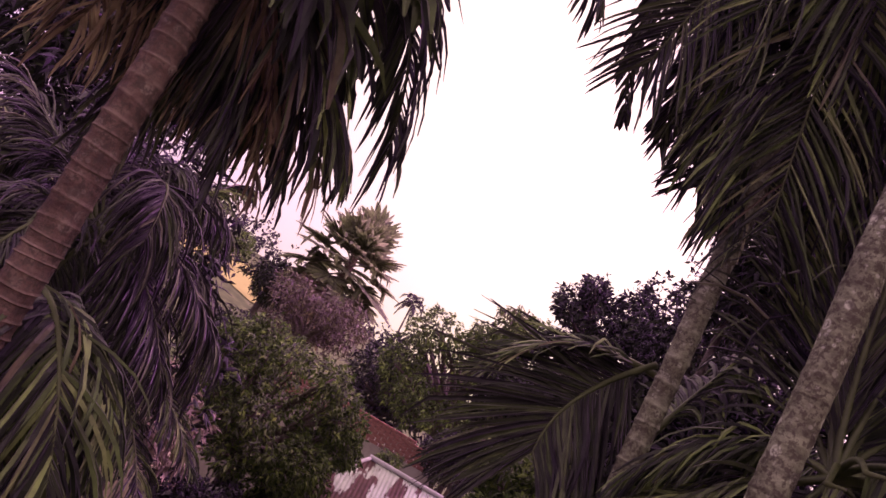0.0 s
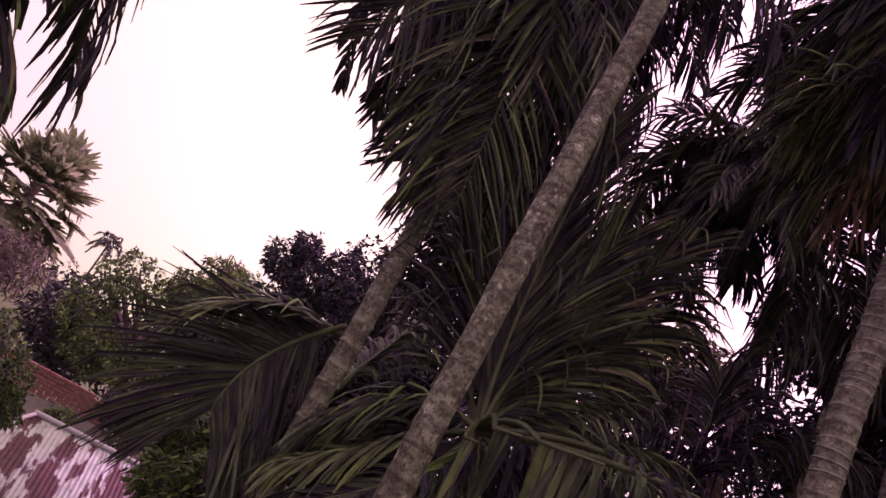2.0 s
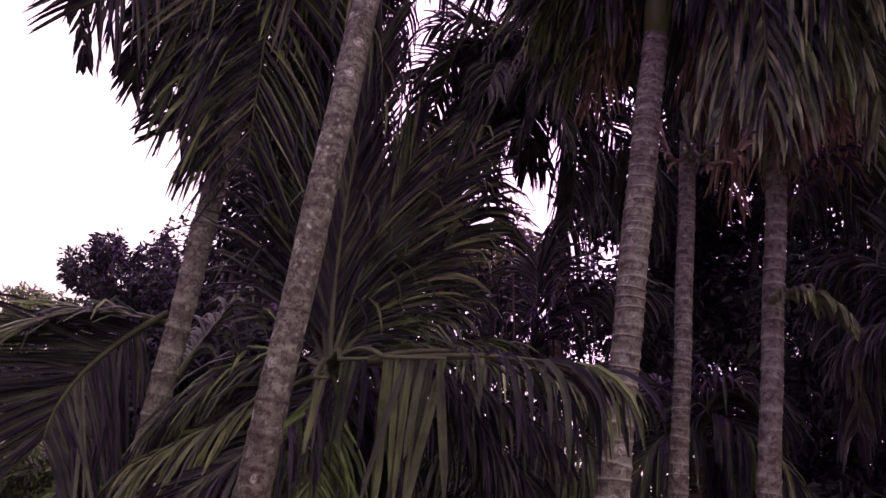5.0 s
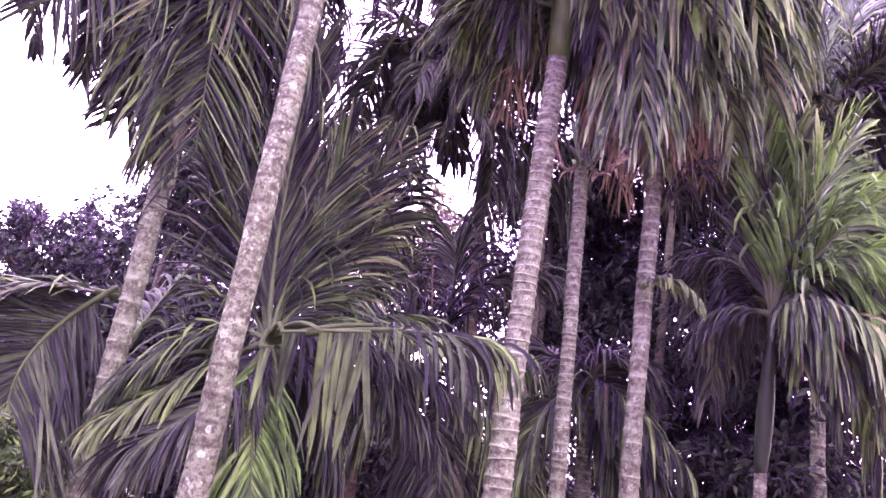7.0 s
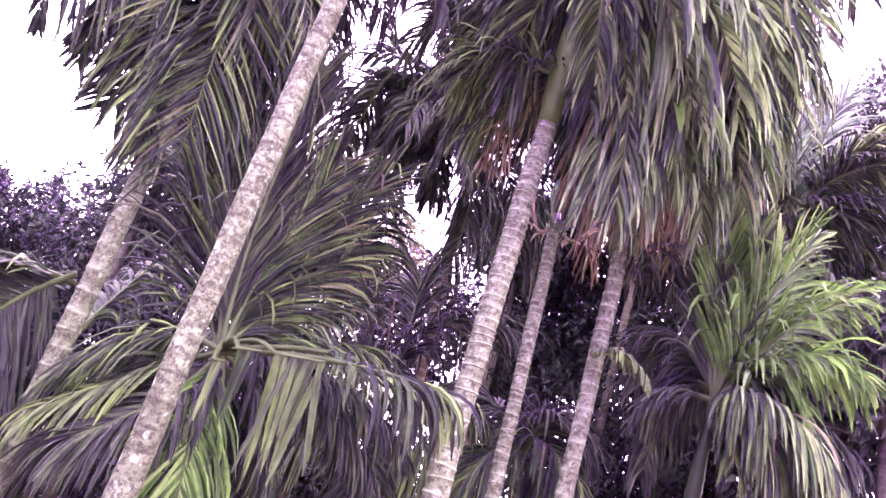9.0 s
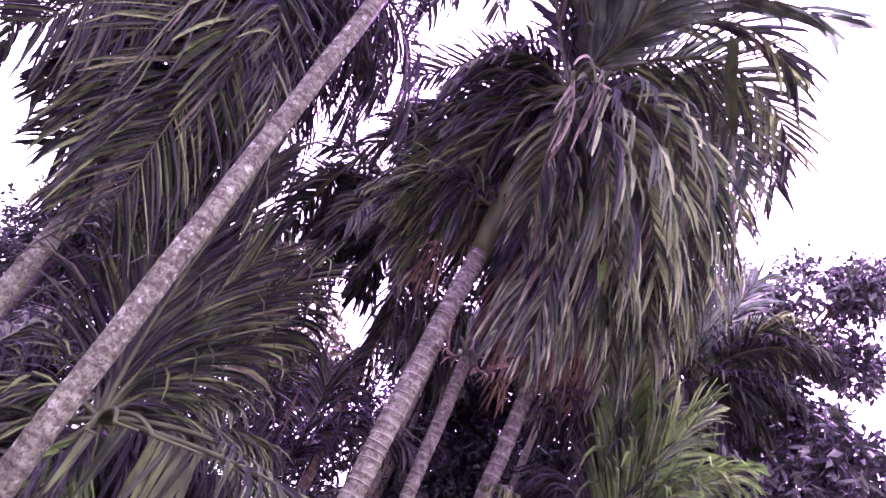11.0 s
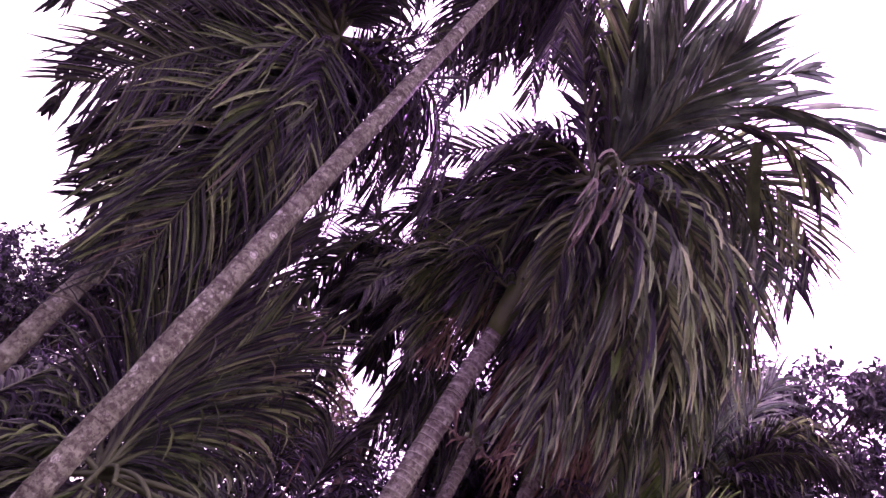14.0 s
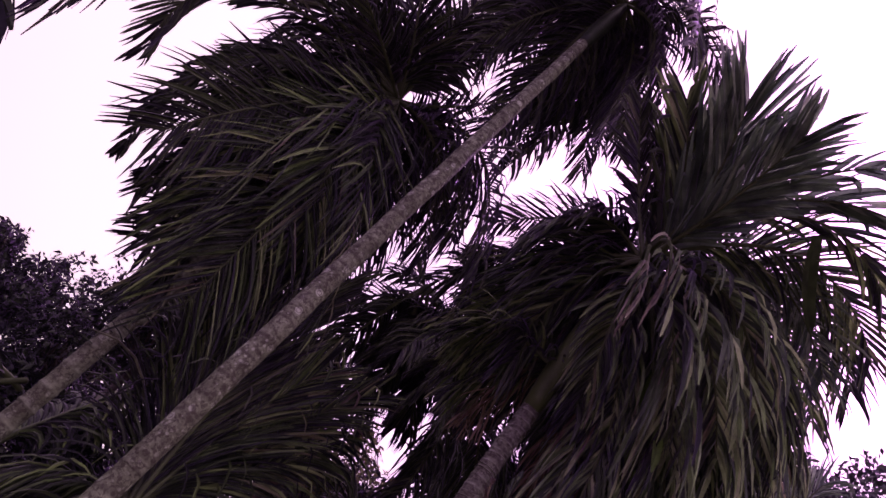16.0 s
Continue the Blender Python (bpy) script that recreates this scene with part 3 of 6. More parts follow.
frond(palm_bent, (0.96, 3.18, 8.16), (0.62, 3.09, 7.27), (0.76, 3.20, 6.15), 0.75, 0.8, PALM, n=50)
frond(palm_bent, (0.96, 3.18, 8.16), (1.06, 2.98, 7.41), (1.29, 3.14, 6.40), 0.75, 1.1, PALM_SHADED, n=50)
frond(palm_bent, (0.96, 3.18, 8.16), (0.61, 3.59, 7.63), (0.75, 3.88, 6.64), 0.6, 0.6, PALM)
frond(palm_bent, (0.96, 3.18, 8.16), (1.09, 3.37, 7.72), (1.33, 3.52, 7.16), 0.7, 1.0, PALM_SHADED)
frond(palm_bent, (0.96, 3.18, 8.16), (1.38, 3.55, 7.85), (1.97, 3.67, 7.25), 0.6, 1.0, PALM_SHADED)
frond(palm_bent, (0.96, 3.18, 8.16), (1.21, 3.13, 7.96), (1.68, 3.08, 7.56), 0.7, 0.8, PALM_SHADED)
frond(palm_bent, (0.96, 3.18, 8.16), (0.71, 3.93, 7.99), (0.80, 4.37, 7.48), 0.7, 0.8, PALM_SHADED)
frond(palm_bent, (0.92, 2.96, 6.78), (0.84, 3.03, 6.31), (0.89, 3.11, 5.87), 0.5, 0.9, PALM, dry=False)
mop(palm_bent, (0.96, 3.18, 8.16), 12, 1.4, 0.65, 201, PALM_SHADED, low=-75, high=35, start=-60, sweep=215)
frond(palm_bent, (0.96, 3.18, 8.16), (0.50, 2.98, 8.45), (-0.03, 2.98, 8.95), 0.5, 0.2, PALM_SHADED, ahead=0.9, width=0.04, n=40, gap=0.1)
frond(palm_bent, (0.96, 3.18, 8.16), (0.41, 2.99, 8.05), (-0.11, 3.03, 8.11), 0.45, 0.25, PALM_SHADED, ahead=1.0, width=0.04, n=36, gap=0.1)
frond(palm_bent, (0.96, 3.18, 8.16), (0.72, 2.89, 8.60), (0.45, 2.65, 9.11), 0.4, 0.25, PALM_SHADED, ahead=1.0, width=0.036, n=40, gap=0.1)
frond(palm_bent, (0.96, 3.18, 8.16), (-0.14, 3.47, 7.62), (-0.13, 3.80, 6.91), 0.42, 0.5, PALM_SHADED, ahead=1.4, width=0.042, n=40)
frond(palm_bent, (0.96, 3.18, 8.16), (-0.23, 3.49, 7.92), (-0.44, 3.81, 7.51), 0.4, 0.6, PALM_SHADED, ahead=1.2, width=0.04, n=36)
frond(palm_bent, (0.96, 3.18, 8.16), (0.20, 3.48, 7.35), (0.33, 3.86, 6.42), 0.24, 0.15, PALM_SHADED, ahead=2.6, width=0.05, n=40, face=(-0.30, -0.90, -0.30))
frond(palm_bent, (0.96, 3.18, 8.16), (0.57, 3.35, 7.05), (0.58, 3.74, 6.31), 0.28, 0.2, PALM_SHADED, ahead=1.6, width=0.042, n=44, face=(-0.30, -0.90, -0.30), gap=0.1)
frond(palm_bent, (0.96, 3.18, 8.16), (0.72, 3.26, 6.93), (0.70, 3.64, 6.17), 0.26, 0.2, PALM_SHADED, ahead=1.6, width=0.04, n=44, face=(-0.30, -0.90, -0.30), gap=0.1)
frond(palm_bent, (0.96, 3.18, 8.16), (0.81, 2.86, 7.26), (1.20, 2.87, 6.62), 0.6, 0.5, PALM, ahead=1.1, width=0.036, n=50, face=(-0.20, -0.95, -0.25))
frond(palm_bent, (0.96, 3.18, 8.16), (1.09, 2.81, 8.25), (1.27, 2.54, 8.67), 0.16, 0.2, PALM_SHADED, n=34, width=0.026, ahead=0.5)
frond(palm_bent, (0.96, 3.18, 8.16), (1.20, 2.78, 7.94), (1.65, 2.73, 7.72), 0.3, 0.5, PALM_SHADED, n=40, width=0.034)
frond(palm_bent, (0.96, 3.18, 8.16), (0.54, 3.23, 8.34), (0.25, 3.45, 8.62), 0.42, 0.35, PALM_SHADED, n=40, width=0.04, ahead=0.8)
frond(palm_bent, (0.96, 3.18, 8.16), (0.55, 3.13, 8.44), (0.27, 3.24, 8.82), 0.42, 0.35, PALM_SHADED, n=40, width=0.04, ahead=0.8)
frond(palm_bent, (0.96, 3.18, 8.16), (0.71, 3.02, 8.49), (0.60, 3.00, 8.94), 0.42, 0.35, PALM_SHADED, n=40, width=0.04, ahead=0.8)
frond(palm_bent, (0.96, 3.18, 8.16), (0.85, 2.97, 8.49), (0.91, 2.90, 8.93), 0.42, 0.35, PALM_SHADED, n=40, width=0.04, ahead=0.8)
frond(palm_bent, (0.96, 3.18, 8.16), (0.57, 3.32, 8.24), (0.32, 3.64, 8.41), 0.42, 0.35, PALM_SHADED, n=40, width=0.04, ahead=0.8)
frond(palm_bent, (0.96, 3.18, 8.16), (0.49, 3.41, 7.86), (0.30, 3.71, 7.53), 0.5, 0.5, PALM_SHADED, n=44, width=0.038)
frond(palm_bent, (0.96, 3.18, 8.16), (0.64, 3.27, 7.49), (0.59, 3.52, 6.96), 0.5, 0.5, PALM_SHADED, n=44, width=0.038)
palm_lean = areca("leaning areca palm with a pinkish-grey ringed trunk", ((2.20, 1.68, 0.00), (2.13, 1.60, 3.32), (2.30, 1.60, 6.64)), 0.068, 0.058, BARK_PLAIN, 0.06, 4, shaft=(1.99, 1.28, 7.61))
frond(palm_lean, (1.97, 1.24, 7.67), (1.69, 0.92, 7.99), (1.27, 0.71, 8.29), 0.62, 0.08, BLUE, ahead=1.9, width=0.055, n=40, face=(-0.55, -0.45, -0.70), lift=0.05)
frond(palm_lean, (1.97, 1.24, 7.67), (1.72, 1.09, 8.02), (1.29, 1.08, 8.37), 0.5, 0.08, PALM, ahead=1.9, width=0.05, n=34, face=(-0.55, -0.45, -0.70), lift=0.05)
frond(palm_lean, (1.97, 1.24, 7.67), (1.70, 0.77, 7.92), (1.40, 0.39, 8.10), 0.5, 0.15, BLUE, ahead=2.0, width=0.05, n=34, face=(-0.55, -0.45, -0.70), gap=0.15)
frond(palm_lean, (1.97, 1.24, 7.67), (1.68, 1.39, 8.15), (1.34, 1.45, 8.54), 0.35, 0.15, PALM_SHADED, ahead=1.6, width=0.042, n=34, gap=0.2)
frond(palm_lean, (1.97, 1.24, 7.67), (1.69, 0.57, 7.99), (1.58, 0.11, 8.06), 0.3, 0.25, BLUE, ahead=2.6, width=0.034, n=14, gap=0.35, bare=0.45)
frond(palm_lean, (1.97, 1.24, 7.67), (1.79, 0.53, 8.07), (1.93, -0.12, 7.99), 0.42, 0.15, BLUE, ahead=2.6, width=0.06, n=22, gap=0.2, bare=0.35)
frond(palm_lean, (1.97, 1.24, 7.67), (1.92, 0.50, 8.12), (2.29, 0.05, 7.95), 0.4, 0.45, PALM, ahead=2.0, width=0.045, n=26, gap=0.2, bare=0.35)
frond(palm_lean, (1.97, 1.24, 7.67), (2.17, 0.49, 8.07), (2.73, 0.09, 7.82), 0.42, 0.3, PALM, ahead=1.0, width=0.03, n=54, gap=0.1, face=(-0.55, -0.45, -0.70))
frond(palm_lean, (1.97, 1.24, 7.67), (2.20, 0.68, 7.99), (2.71, 0.31, 7.66), 0.46, 0.35, BLUE, ahead=0.8, width=0.03, n=58, gap=0.08, face=(-0.55, -0.45, -0.70))
frond(palm_lean, (1.97, 1.24, 7.67), (2.48, 0.59, 8.19), (3.05, 0.22, 7.90), 0.45, 0.6, PALM_SHADED, ahead=1.0, width=0.034, n=52)
frond(palm_lean, (1.97, 1.24, 7.67), (2.50, 0.70, 8.00), (3.03, 0.38, 7.58), 0.5, 0.7, CURTAIN, ahead=1.1, width=0.034, n=50)
frond(palm_lean, (1.97, 1.24, 7.67), (2.03, 0.68, 7.46), (2.57, 0.47, 6.99), 0.62, 0.8, CURTAIN, ahead=1.2, width=0.04, n=46, gap=0.12)
frond(palm_lean, (1.97, 1.24, 7.67), (1.91, 0.76, 7.24), (2.46, 0.60, 6.73), 0.66, 0.85, CURTAIN, ahead=1.2, width=0.042, n=44, gap=0.12)
frond(palm_lean, (1.97, 1.24, 7.67), (1.86, 0.85, 7.10), (2.34, 0.78, 6.62), 0.66, 0.85, CURTAIN, ahead=1.3, width=0.042, n=40, gap=0.15)
frond(palm_lean, (1.97, 1.24, 7.67), (2.32, 0.71, 7.60), (2.93, 0.45, 7.21), 0.6, 0.8, PALM, ahead=1.2, width=0.036, n=50)
frond(palm_lean, (1.97, 1.24, 7.67), (2.13, 0.98, 7.07), (2.57, 0.97, 6.53), 0.55, 0.9, CURTAIN, ahead=1.4, width=0.038, n=40, gap=0.18)
frond(palm_lean, (1.97, 1.24, 7.67), (2.37, 0.95, 7.31), (3.00, 0.84, 6.74), 0.55, 0.85, PALM, ahead=1.3, width=0.036, n=46, gap=0.1)
frond(palm_lean, (1.97, 1.24, 7.67), (2.47, 0.83, 7.41), (3.09, 0.70, 6.88), 0.5, 0.85, CURTAIN, ahead=1.3, width=0.032, n=46, gap=0.1)
frond(palm_lean, (1.97, 1.24, 7.67), (2.26, 1.16, 6.97), (2.64, 1.15, 6.48), 0.5, 0.9, LIME, ahead=1.6, width=0.055, n=10, gap=0.2, bare=0.4)
frond(palm_lean, (1.97, 1.24, 7.67), (2.13, 0.94, 6.94), (2.45, 0.95, 6.53), 0.45, 0.9, FRESH, ahead=1.6, width=0.055, n=6, gap=0.2, bare=0.5)
frond(palm_lean, (1.97, 1.24, 7.67), (2.48, 1.21, 7.02), (3.02, 1.24, 6.40), 0.5, 0.9, DRY, ahead=1.5, width=0.022, n=52, dry=True, bare=0.35)
frond(palm_lean, (1.97, 1.24, 7.67), (2.56, 1.45, 7.08), (3.17, 1.62, 6.42), 0.52, 0.8, DRY, ahead=1.4, width=0.02, n=56, dry=True, bare=0.35)
frond(palm_lean, (1.97, 1.24, 7.67), (2.67, 1.10, 7.20), (3.25, 1.07, 6.58), 0.46, 0.9, DRY, ahead=1.5, width=0.02, n=46, dry=True, bare=0.4)
frond(palm_lean, (1.97, 1.24, 7.67), (2.79, 0.95, 7.32), (3.32, 0.88, 6.80), 0.42, 0.9, DRY, ahead=1.5, width=0.018, n=40, dry=True, bare=0.45)
frond(palm_lean, (1.97, 1.24, 7.67), (2.55, 1.54, 7.21), (3.16, 1.51, 6.57), 0.5, 0.9, CURTAIN, ahead=1.4, width=0.03, n=44, bare=0.3, gap=0.2)
frond(palm_lean, (1.97, 1.24, 7.67), (1.63, 0.94, 7.44), (1.71, 0.86, 7.15), 0.34, 0.9, WITHERED, ahead=1.8, width=0.020, n=6, bare=0.35, curl=0.12, gap=0.1)
frond(palm_lean, (1.97, 1.24, 7.67), (1.65, 1.03, 7.38), (1.75, 1.02, 7.03), 0.34, 0.9, WITHERED, ahead=1.8, width=0.020, n=6, bare=0.35, curl=0.12, gap=0.1)
frond(palm_lean, (1.97, 1.24, 7.67), (1.78, 0.85, 7.37), (1.96, 0.76, 6.98), 0.34, 0.9, WITHERED, ahead=1.8, width=0.020, n=6, bare=0.35, curl=0.12, gap=0.1)
frond(palm_lean, (1.97, 1.24, 7.67), (1.93, 1.80, 8.01), (1.95, 2.56, 7.98), 0.34, 0.15, PALM_SHADED, ahead=0.8, width=0.028, n=56)
frond(palm_lean, (1.97, 1.24, 7.67), (2.06, 1.76, 7.80), (2.03, 2.56, 7.61), 0.46, 0.35, PALM_SHADED, ahead=0.9, width=0.032, n=56)
frond(palm_lean, (1.97, 1.24, 7.67), (1.92, 1.71, 7.51), (2.08, 2.29, 7.00), 0.5, 0.55, PALM, ahead=1.2, width=0.036, n=48)
frond(palm_lean, (1.97, 1.24, 7.67), (1.94, 1.75, 7.32), (2.30, 2.25, 6.79), 0.5, 0.6, PALM, ahead=1.3, width=0.034, n=48)
frond(palm_lean, (1.97, 1.24, 7.67), (1.87, 1.47, 7.28), (2.05, 1.79, 6.84), 0.46, 0.55, PALM, ahead=1.4, width=0.034, n=40, gap=0.1)
frond(palm_lean, (1.97, 1.24, 7.67), (2.24, 1.72, 7.54), (2.80, 2.09, 6.93), 0.55, 0.8, PALM_SHADED, ahead=1.2, width=0.034, n=48)
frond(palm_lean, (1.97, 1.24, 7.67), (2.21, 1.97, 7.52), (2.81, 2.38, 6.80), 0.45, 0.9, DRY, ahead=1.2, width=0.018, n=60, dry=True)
frond(palm_lean, (1.97, 1.24, 7.67), (2.40, 1.58, 7.94), (3.37, 1.64, 7.34), 0.6, 0.8, PALM_SHADED, n=48, width=0.036)
frond(palm_lean, (1.97, 1.24, 7.67), (2.52, 1.20, 8.06), (3.51, 1.08, 7.52), 0.6, 0.8, PALM_SHADED, n=48, width=0.036)
frond(palm_lean, (1.97, 1.24, 7.67), (2.59, 1.77, 7.80), (3.36, 1.96, 7.08), 0.6, 0.8, PALM_SHADED, n=48, width=0.036)
frond(palm_lean, (1.97, 1.24, 7.67), (2.46, 1.45, 8.25), (3.32, 1.52, 8.00), 0.6, 0.7, PALM_SHADED, n=48, width=0.036)
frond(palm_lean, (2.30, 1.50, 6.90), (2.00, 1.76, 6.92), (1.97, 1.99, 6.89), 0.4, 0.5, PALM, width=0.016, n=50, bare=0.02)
mop(palm_lean, (1.98, 1.27, 7.69), 8, 0.8, 0.5, 203, PALM_SHADED, low=-70, high=0, start=-60, sweep=215, n=44, width=0.036)
frond(palm_lean, (1.97, 1.24, 7.67), (2.51, 1.24, 6.96), (3.20, 1.31, 6.22), 0.5, 0.85, DRY, ahead=1.4, width=0.02, n=56, bare=0.35, gap=0.12, dry=True)
frond(palm_lean, (1.97, 1.24, 7.67), (2.62, 1.16, 7.06), (3.27, 1.12, 6.26), 0.46, 0.85, DRY, ahead=1.4, width=0.02, n=50, bare=0.35, gap=0.12, dry=True)
frond(palm_lean, (1.97, 1.24, 7.67), (2.67, 1.53, 7.07), (3.31, 1.74, 6.26), 0.46, 0.85, DRY, ahead=1.4, width=0.018, n=56, bare=0.35, gap=0.12, dry=True)
frond(palm_lean, (1.97, 1.24, 7.67), (2.51, 0.96, 6.98), (2.96, 0.89, 6.36), 0.5, 0.85, CURTAIN, ahead=1.4, width=0.03, n=46, bare=0.35, gap=0.12)
frond(palm_lean, (1.97, 1.24, 7.67), (2.48, 0.82, 7.10), (3.05, 0.73, 6.52), 0.5, 0.85, CURTAIN, ahead=1.4, width=0.032, n=46, bare=0.35, gap=0.12)
frond(palm_lean, (1.97, 1.24, 7.67), (2.55, 0.73, 7.21), (3.09, 0.63, 6.73), 0.5, 0.85, PALM, ahead=1.4, width=0.034, n=44, bare=0.35, gap=0.12)
frond(palm_lean, (1.97, 1.24, 7.67), (2.52, 1.35, 7.05), (3.06, 1.41, 6.39), 0.52, 0.85, CURTAIN, ahead=1.4, width=0.03, n=44, bare=0.35, gap=0.12)
frond(palm_lean, (1.97, 1.24, 7.67), (2.58, 0.65, 7.53), (3.13, 0.46, 7.11), 0.48, 0.85, CURTAIN, ahead=1.4, width=0.032, n=44, bare=0.35, gap=0.12)
frond(palm_lean, (1.97, 1.24, 7.67), (2.86, 1.04, 7.18), (3.43, 0.96, 6.55), 0.42, 0.85, DRY, ahead=1.4, width=0.018, n=44, bare=0.35, gap=0.12, dry=True)
frond(palm_lean, (1.97, 1.24, 7.67), (2.17, 2.07, 7.78), (2.17, 2.86, 7.51), 0.5, 0.5, PALM_SHADED, ahead=1.2, width=0.034, n=46)
frond(palm_lean, (1.97, 1.24, 7.67), (2.36, 2.14, 7.56), (2.65, 2.82, 7.07), 0.5, 0.7, PALM_SHADED, ahead=1.2, width=0.034, n=46)
frond(palm_lean, (1.97, 1.24, 7.67), (2.31, 1.92, 7.63), (2.60, 2.53, 7.09), 0.55, 0.6, PALM_SHADED, ahead=1.2, width=0.034, n=46)
frond(palm_lean, (1.97, 1.24, 7.67), (1.93, 1.18, 7.13), (2.14, 1.24, 6.72), 0.42, 0.8, PALM, ahead=1.2, width=0.034, n=46)
frond(palm_lean, (1.97, 1.24, 7.67), (1.98, 1.10, 7.14), (2.22, 1.10, 6.72), 0.42, 0.8, CURTAIN, ahead=1.2, width=0.034, n=46)
frond(palm_lean, (1.97, 1.24, 7.67), (2.73, 1.72, 7.54), (3.31, 1.98, 6.93), 0.6, 0.8, PALM_SHADED, ahead=1.2, width=0.034, n=46)
frond(palm_lean, (1.97, 1.24, 7.67), (2.76, 1.44, 7.69), (3.62, 1.45, 6.93), 0.6, 0.8, PALM_SHADED, ahead=1.2, width=0.034, n=46)
frond(palm_lean, (1.97, 1.24, 7.67), (2.79, 1.16, 7.83), (3.73, 1.06, 7.23), 0.6, 0.8, PALM_SHADED, ahead=1.2, width=0.034, n=46)
frond(palm_lean, (1.97, 1.24, 7.67), (2.71, 0.88, 8.03), (3.62, 0.72, 7.55), 0.6, 0.8, PALM_SHADED, ahead=1.2, width=0.034, n=46)
frond(palm_lean, (1.97, 1.24, 7.67), (2.18, 1.21, 6.99), (2.40, 1.29, 6.26), 0.5, 0.8, CURTAIN, ahead=1.5, width=0.034, n=36, bare=0.4, gap=0.15)
frond(palm_lean, (1.97, 1.24, 7.67), (2.17, 1.09, 6.92), (2.45, 1.15, 6.20), 0.5, 0.8, CURTAIN, ahead=1.5, width=0.036, n=36, bare=0.4, gap=0.15)
frond(palm_lean, (1.97, 1.24, 7.67), (2.26, 1.02, 7.02), (2.58, 1.07, 6.27), 0.5, 0.8, CURTAIN, ahead=1.5, width=0.034, n=36, bare=0.4, gap=0.15)
frond(palm_lean, (1.97, 1.24, 7.67), (2.37, 0.95, 7.10), (2.64, 0.95, 6.45), 0.5, 0.8, CURTAIN, ahead=1.5, width=0.034, n=38, bare=0.4, gap=0.15)
frond(palm_lean, (1.97, 1.24, 7.67), (2.47, 0.88, 7.18), (2.80, 0.86, 6.64), 0.48, 0.75, PALM, ahead=1.5, width=0.034, n=38, bare=0.4, gap=0.15)
frond(palm_lean, (1.97, 1.24, 7.67), (2.64, 0.83, 7.33), (2.93, 0.76, 6.86), 0.48, 0.7, CURTAIN, ahead=1.5, width=0.032, n=38, bare=0.4, gap=0.15)
frond(palm_lean, (1.97, 1.24, 7.67), (2.40, 1.25, 7.06), (2.69, 1.33, 6.28), 0.42, 0.9, DRY, ahead=1.5, width=0.018, n=40, bare=0.4, gap=0.15, dry=True)
frond(palm_lean, (1.97, 1.24, 7.67), (2.47, 1.13, 7.05), (2.77, 1.19, 6.26), 0.42, 0.9, DRY, ahead=1.5, width=0.018, n=40, bare=0.4, gap=0.15, dry=True)
frond(palm_lean, (1.97, 1.24, 7.67), (2.38, 1.38, 6.99), (2.61, 1.54, 6.40), 0.42, 0.9, DRY, ahead=1.5, width=0.018, n=36, bare=0.4, gap=0.15, dry=True)
frond(palm_lean, (1.97, 1.24, 7.67), (2.62, 1.07, 7.09), (2.87, 1.11, 6.38), 0.36, 0.9, DRY, ahead=1.5, width=0.016, n=36, bare=0.4, gap=0.15, dry=True)
frond(palm_lean, (1.97, 1.24, 7.67), (2.75, 1.38, 7.24), (3.21, 1.56, 6.71), 0.55, 0.9, PALM_SHADED, ahead=1.5, width=0.034, n=40, bare=0.4, gap=0.15)
frond(palm_lean, (1.97, 1.24, 7.67), (2.81, 1.16, 7.30), (3.30, 1.27, 6.79), 0.55, 0.9, PALM_SHADED, ahead=1.5, width=0.034, n=40, bare=0.4, gap=0.15)
frond(palm_lean, (1.97, 1.24, 7.67), (2.74, 1.61, 7.25), (3.12, 1.84, 6.79), 0.5, 0.9, PALM_SHADED, ahead=1.5, width=0.034, n=40, bare=0.4, gap=0.15)
frond(palm_lean, (1.97, 1.24, 7.67), (2.03, 1.61, 7.16), (2.03, 2.11, 6.88), 0.45, 0.6, PALM, ahead=1.3, width=0.032, n=40, bare=0.25, gap=0.1)
frond(palm_lean, (1.97, 1.24, 7.67), (2.23, 1.66, 7.09), (2.40, 2.02, 6.59), 0.42, 0.9, DRY, ahead=1.3, width=0.016, n=44, bare=0.25, gap=0.1, dry=True)
frond(palm_lean, (1.97, 1.24, 7.67), (2.24, 1.71, 7.05), (2.32, 2.19, 6.68), 0.4, 0.9, PALM, ahead=1.3, width=0.026, n=44, bare=0.25, gap=0.1)
frond(palm_lean, (1.97, 1.24, 7.67), (2.39, 1.76, 7.34), (2.55, 2.38, 6.96), 0.5, 0.9, PALM_SHADED, ahead=1.3, width=0.034, n=40, bare=0.25, gap=0.1)
frond(palm_lean, (1.97, 1.24, 7.67), (1.86, 1.30, 8.08), (1.57, 1.33, 8.49), 0.4, 0.2, PALM_SHADED, ahead=1.2, width=0.04, n=34)
frond(palm_lean, (1.97, 1.24, 7.67), (1.85, 1.17, 8.03), (1.53, 1.05, 8.39), 0.4, 0.2, PALM_SHADED, ahead=1.4, width=0.04, n=34)
hanging_leaf(palm_lean, (1.97, 0.36, 8.0), (2.35, 0.33, 7.64), 0.10, PALM)
palm_slim = areca("slender areca palm with a shaded ringed trunk", ((2.75, 1.71, 0.00), (2.80, 1.72, 3.16), (2.78, 1.71, 6.32)), 0.046, 0.040, BARK_PLAIN, 0.055, 5)
frond(palm_slim, (2.78, 1.71, 6.32), (2.29, 1.46, 5.92), (2.20, 1.48, 6.05), 0.16, 0.15, DRY, width=0.02, ahead=6.0, n=8, bare=0.3, dry=True)
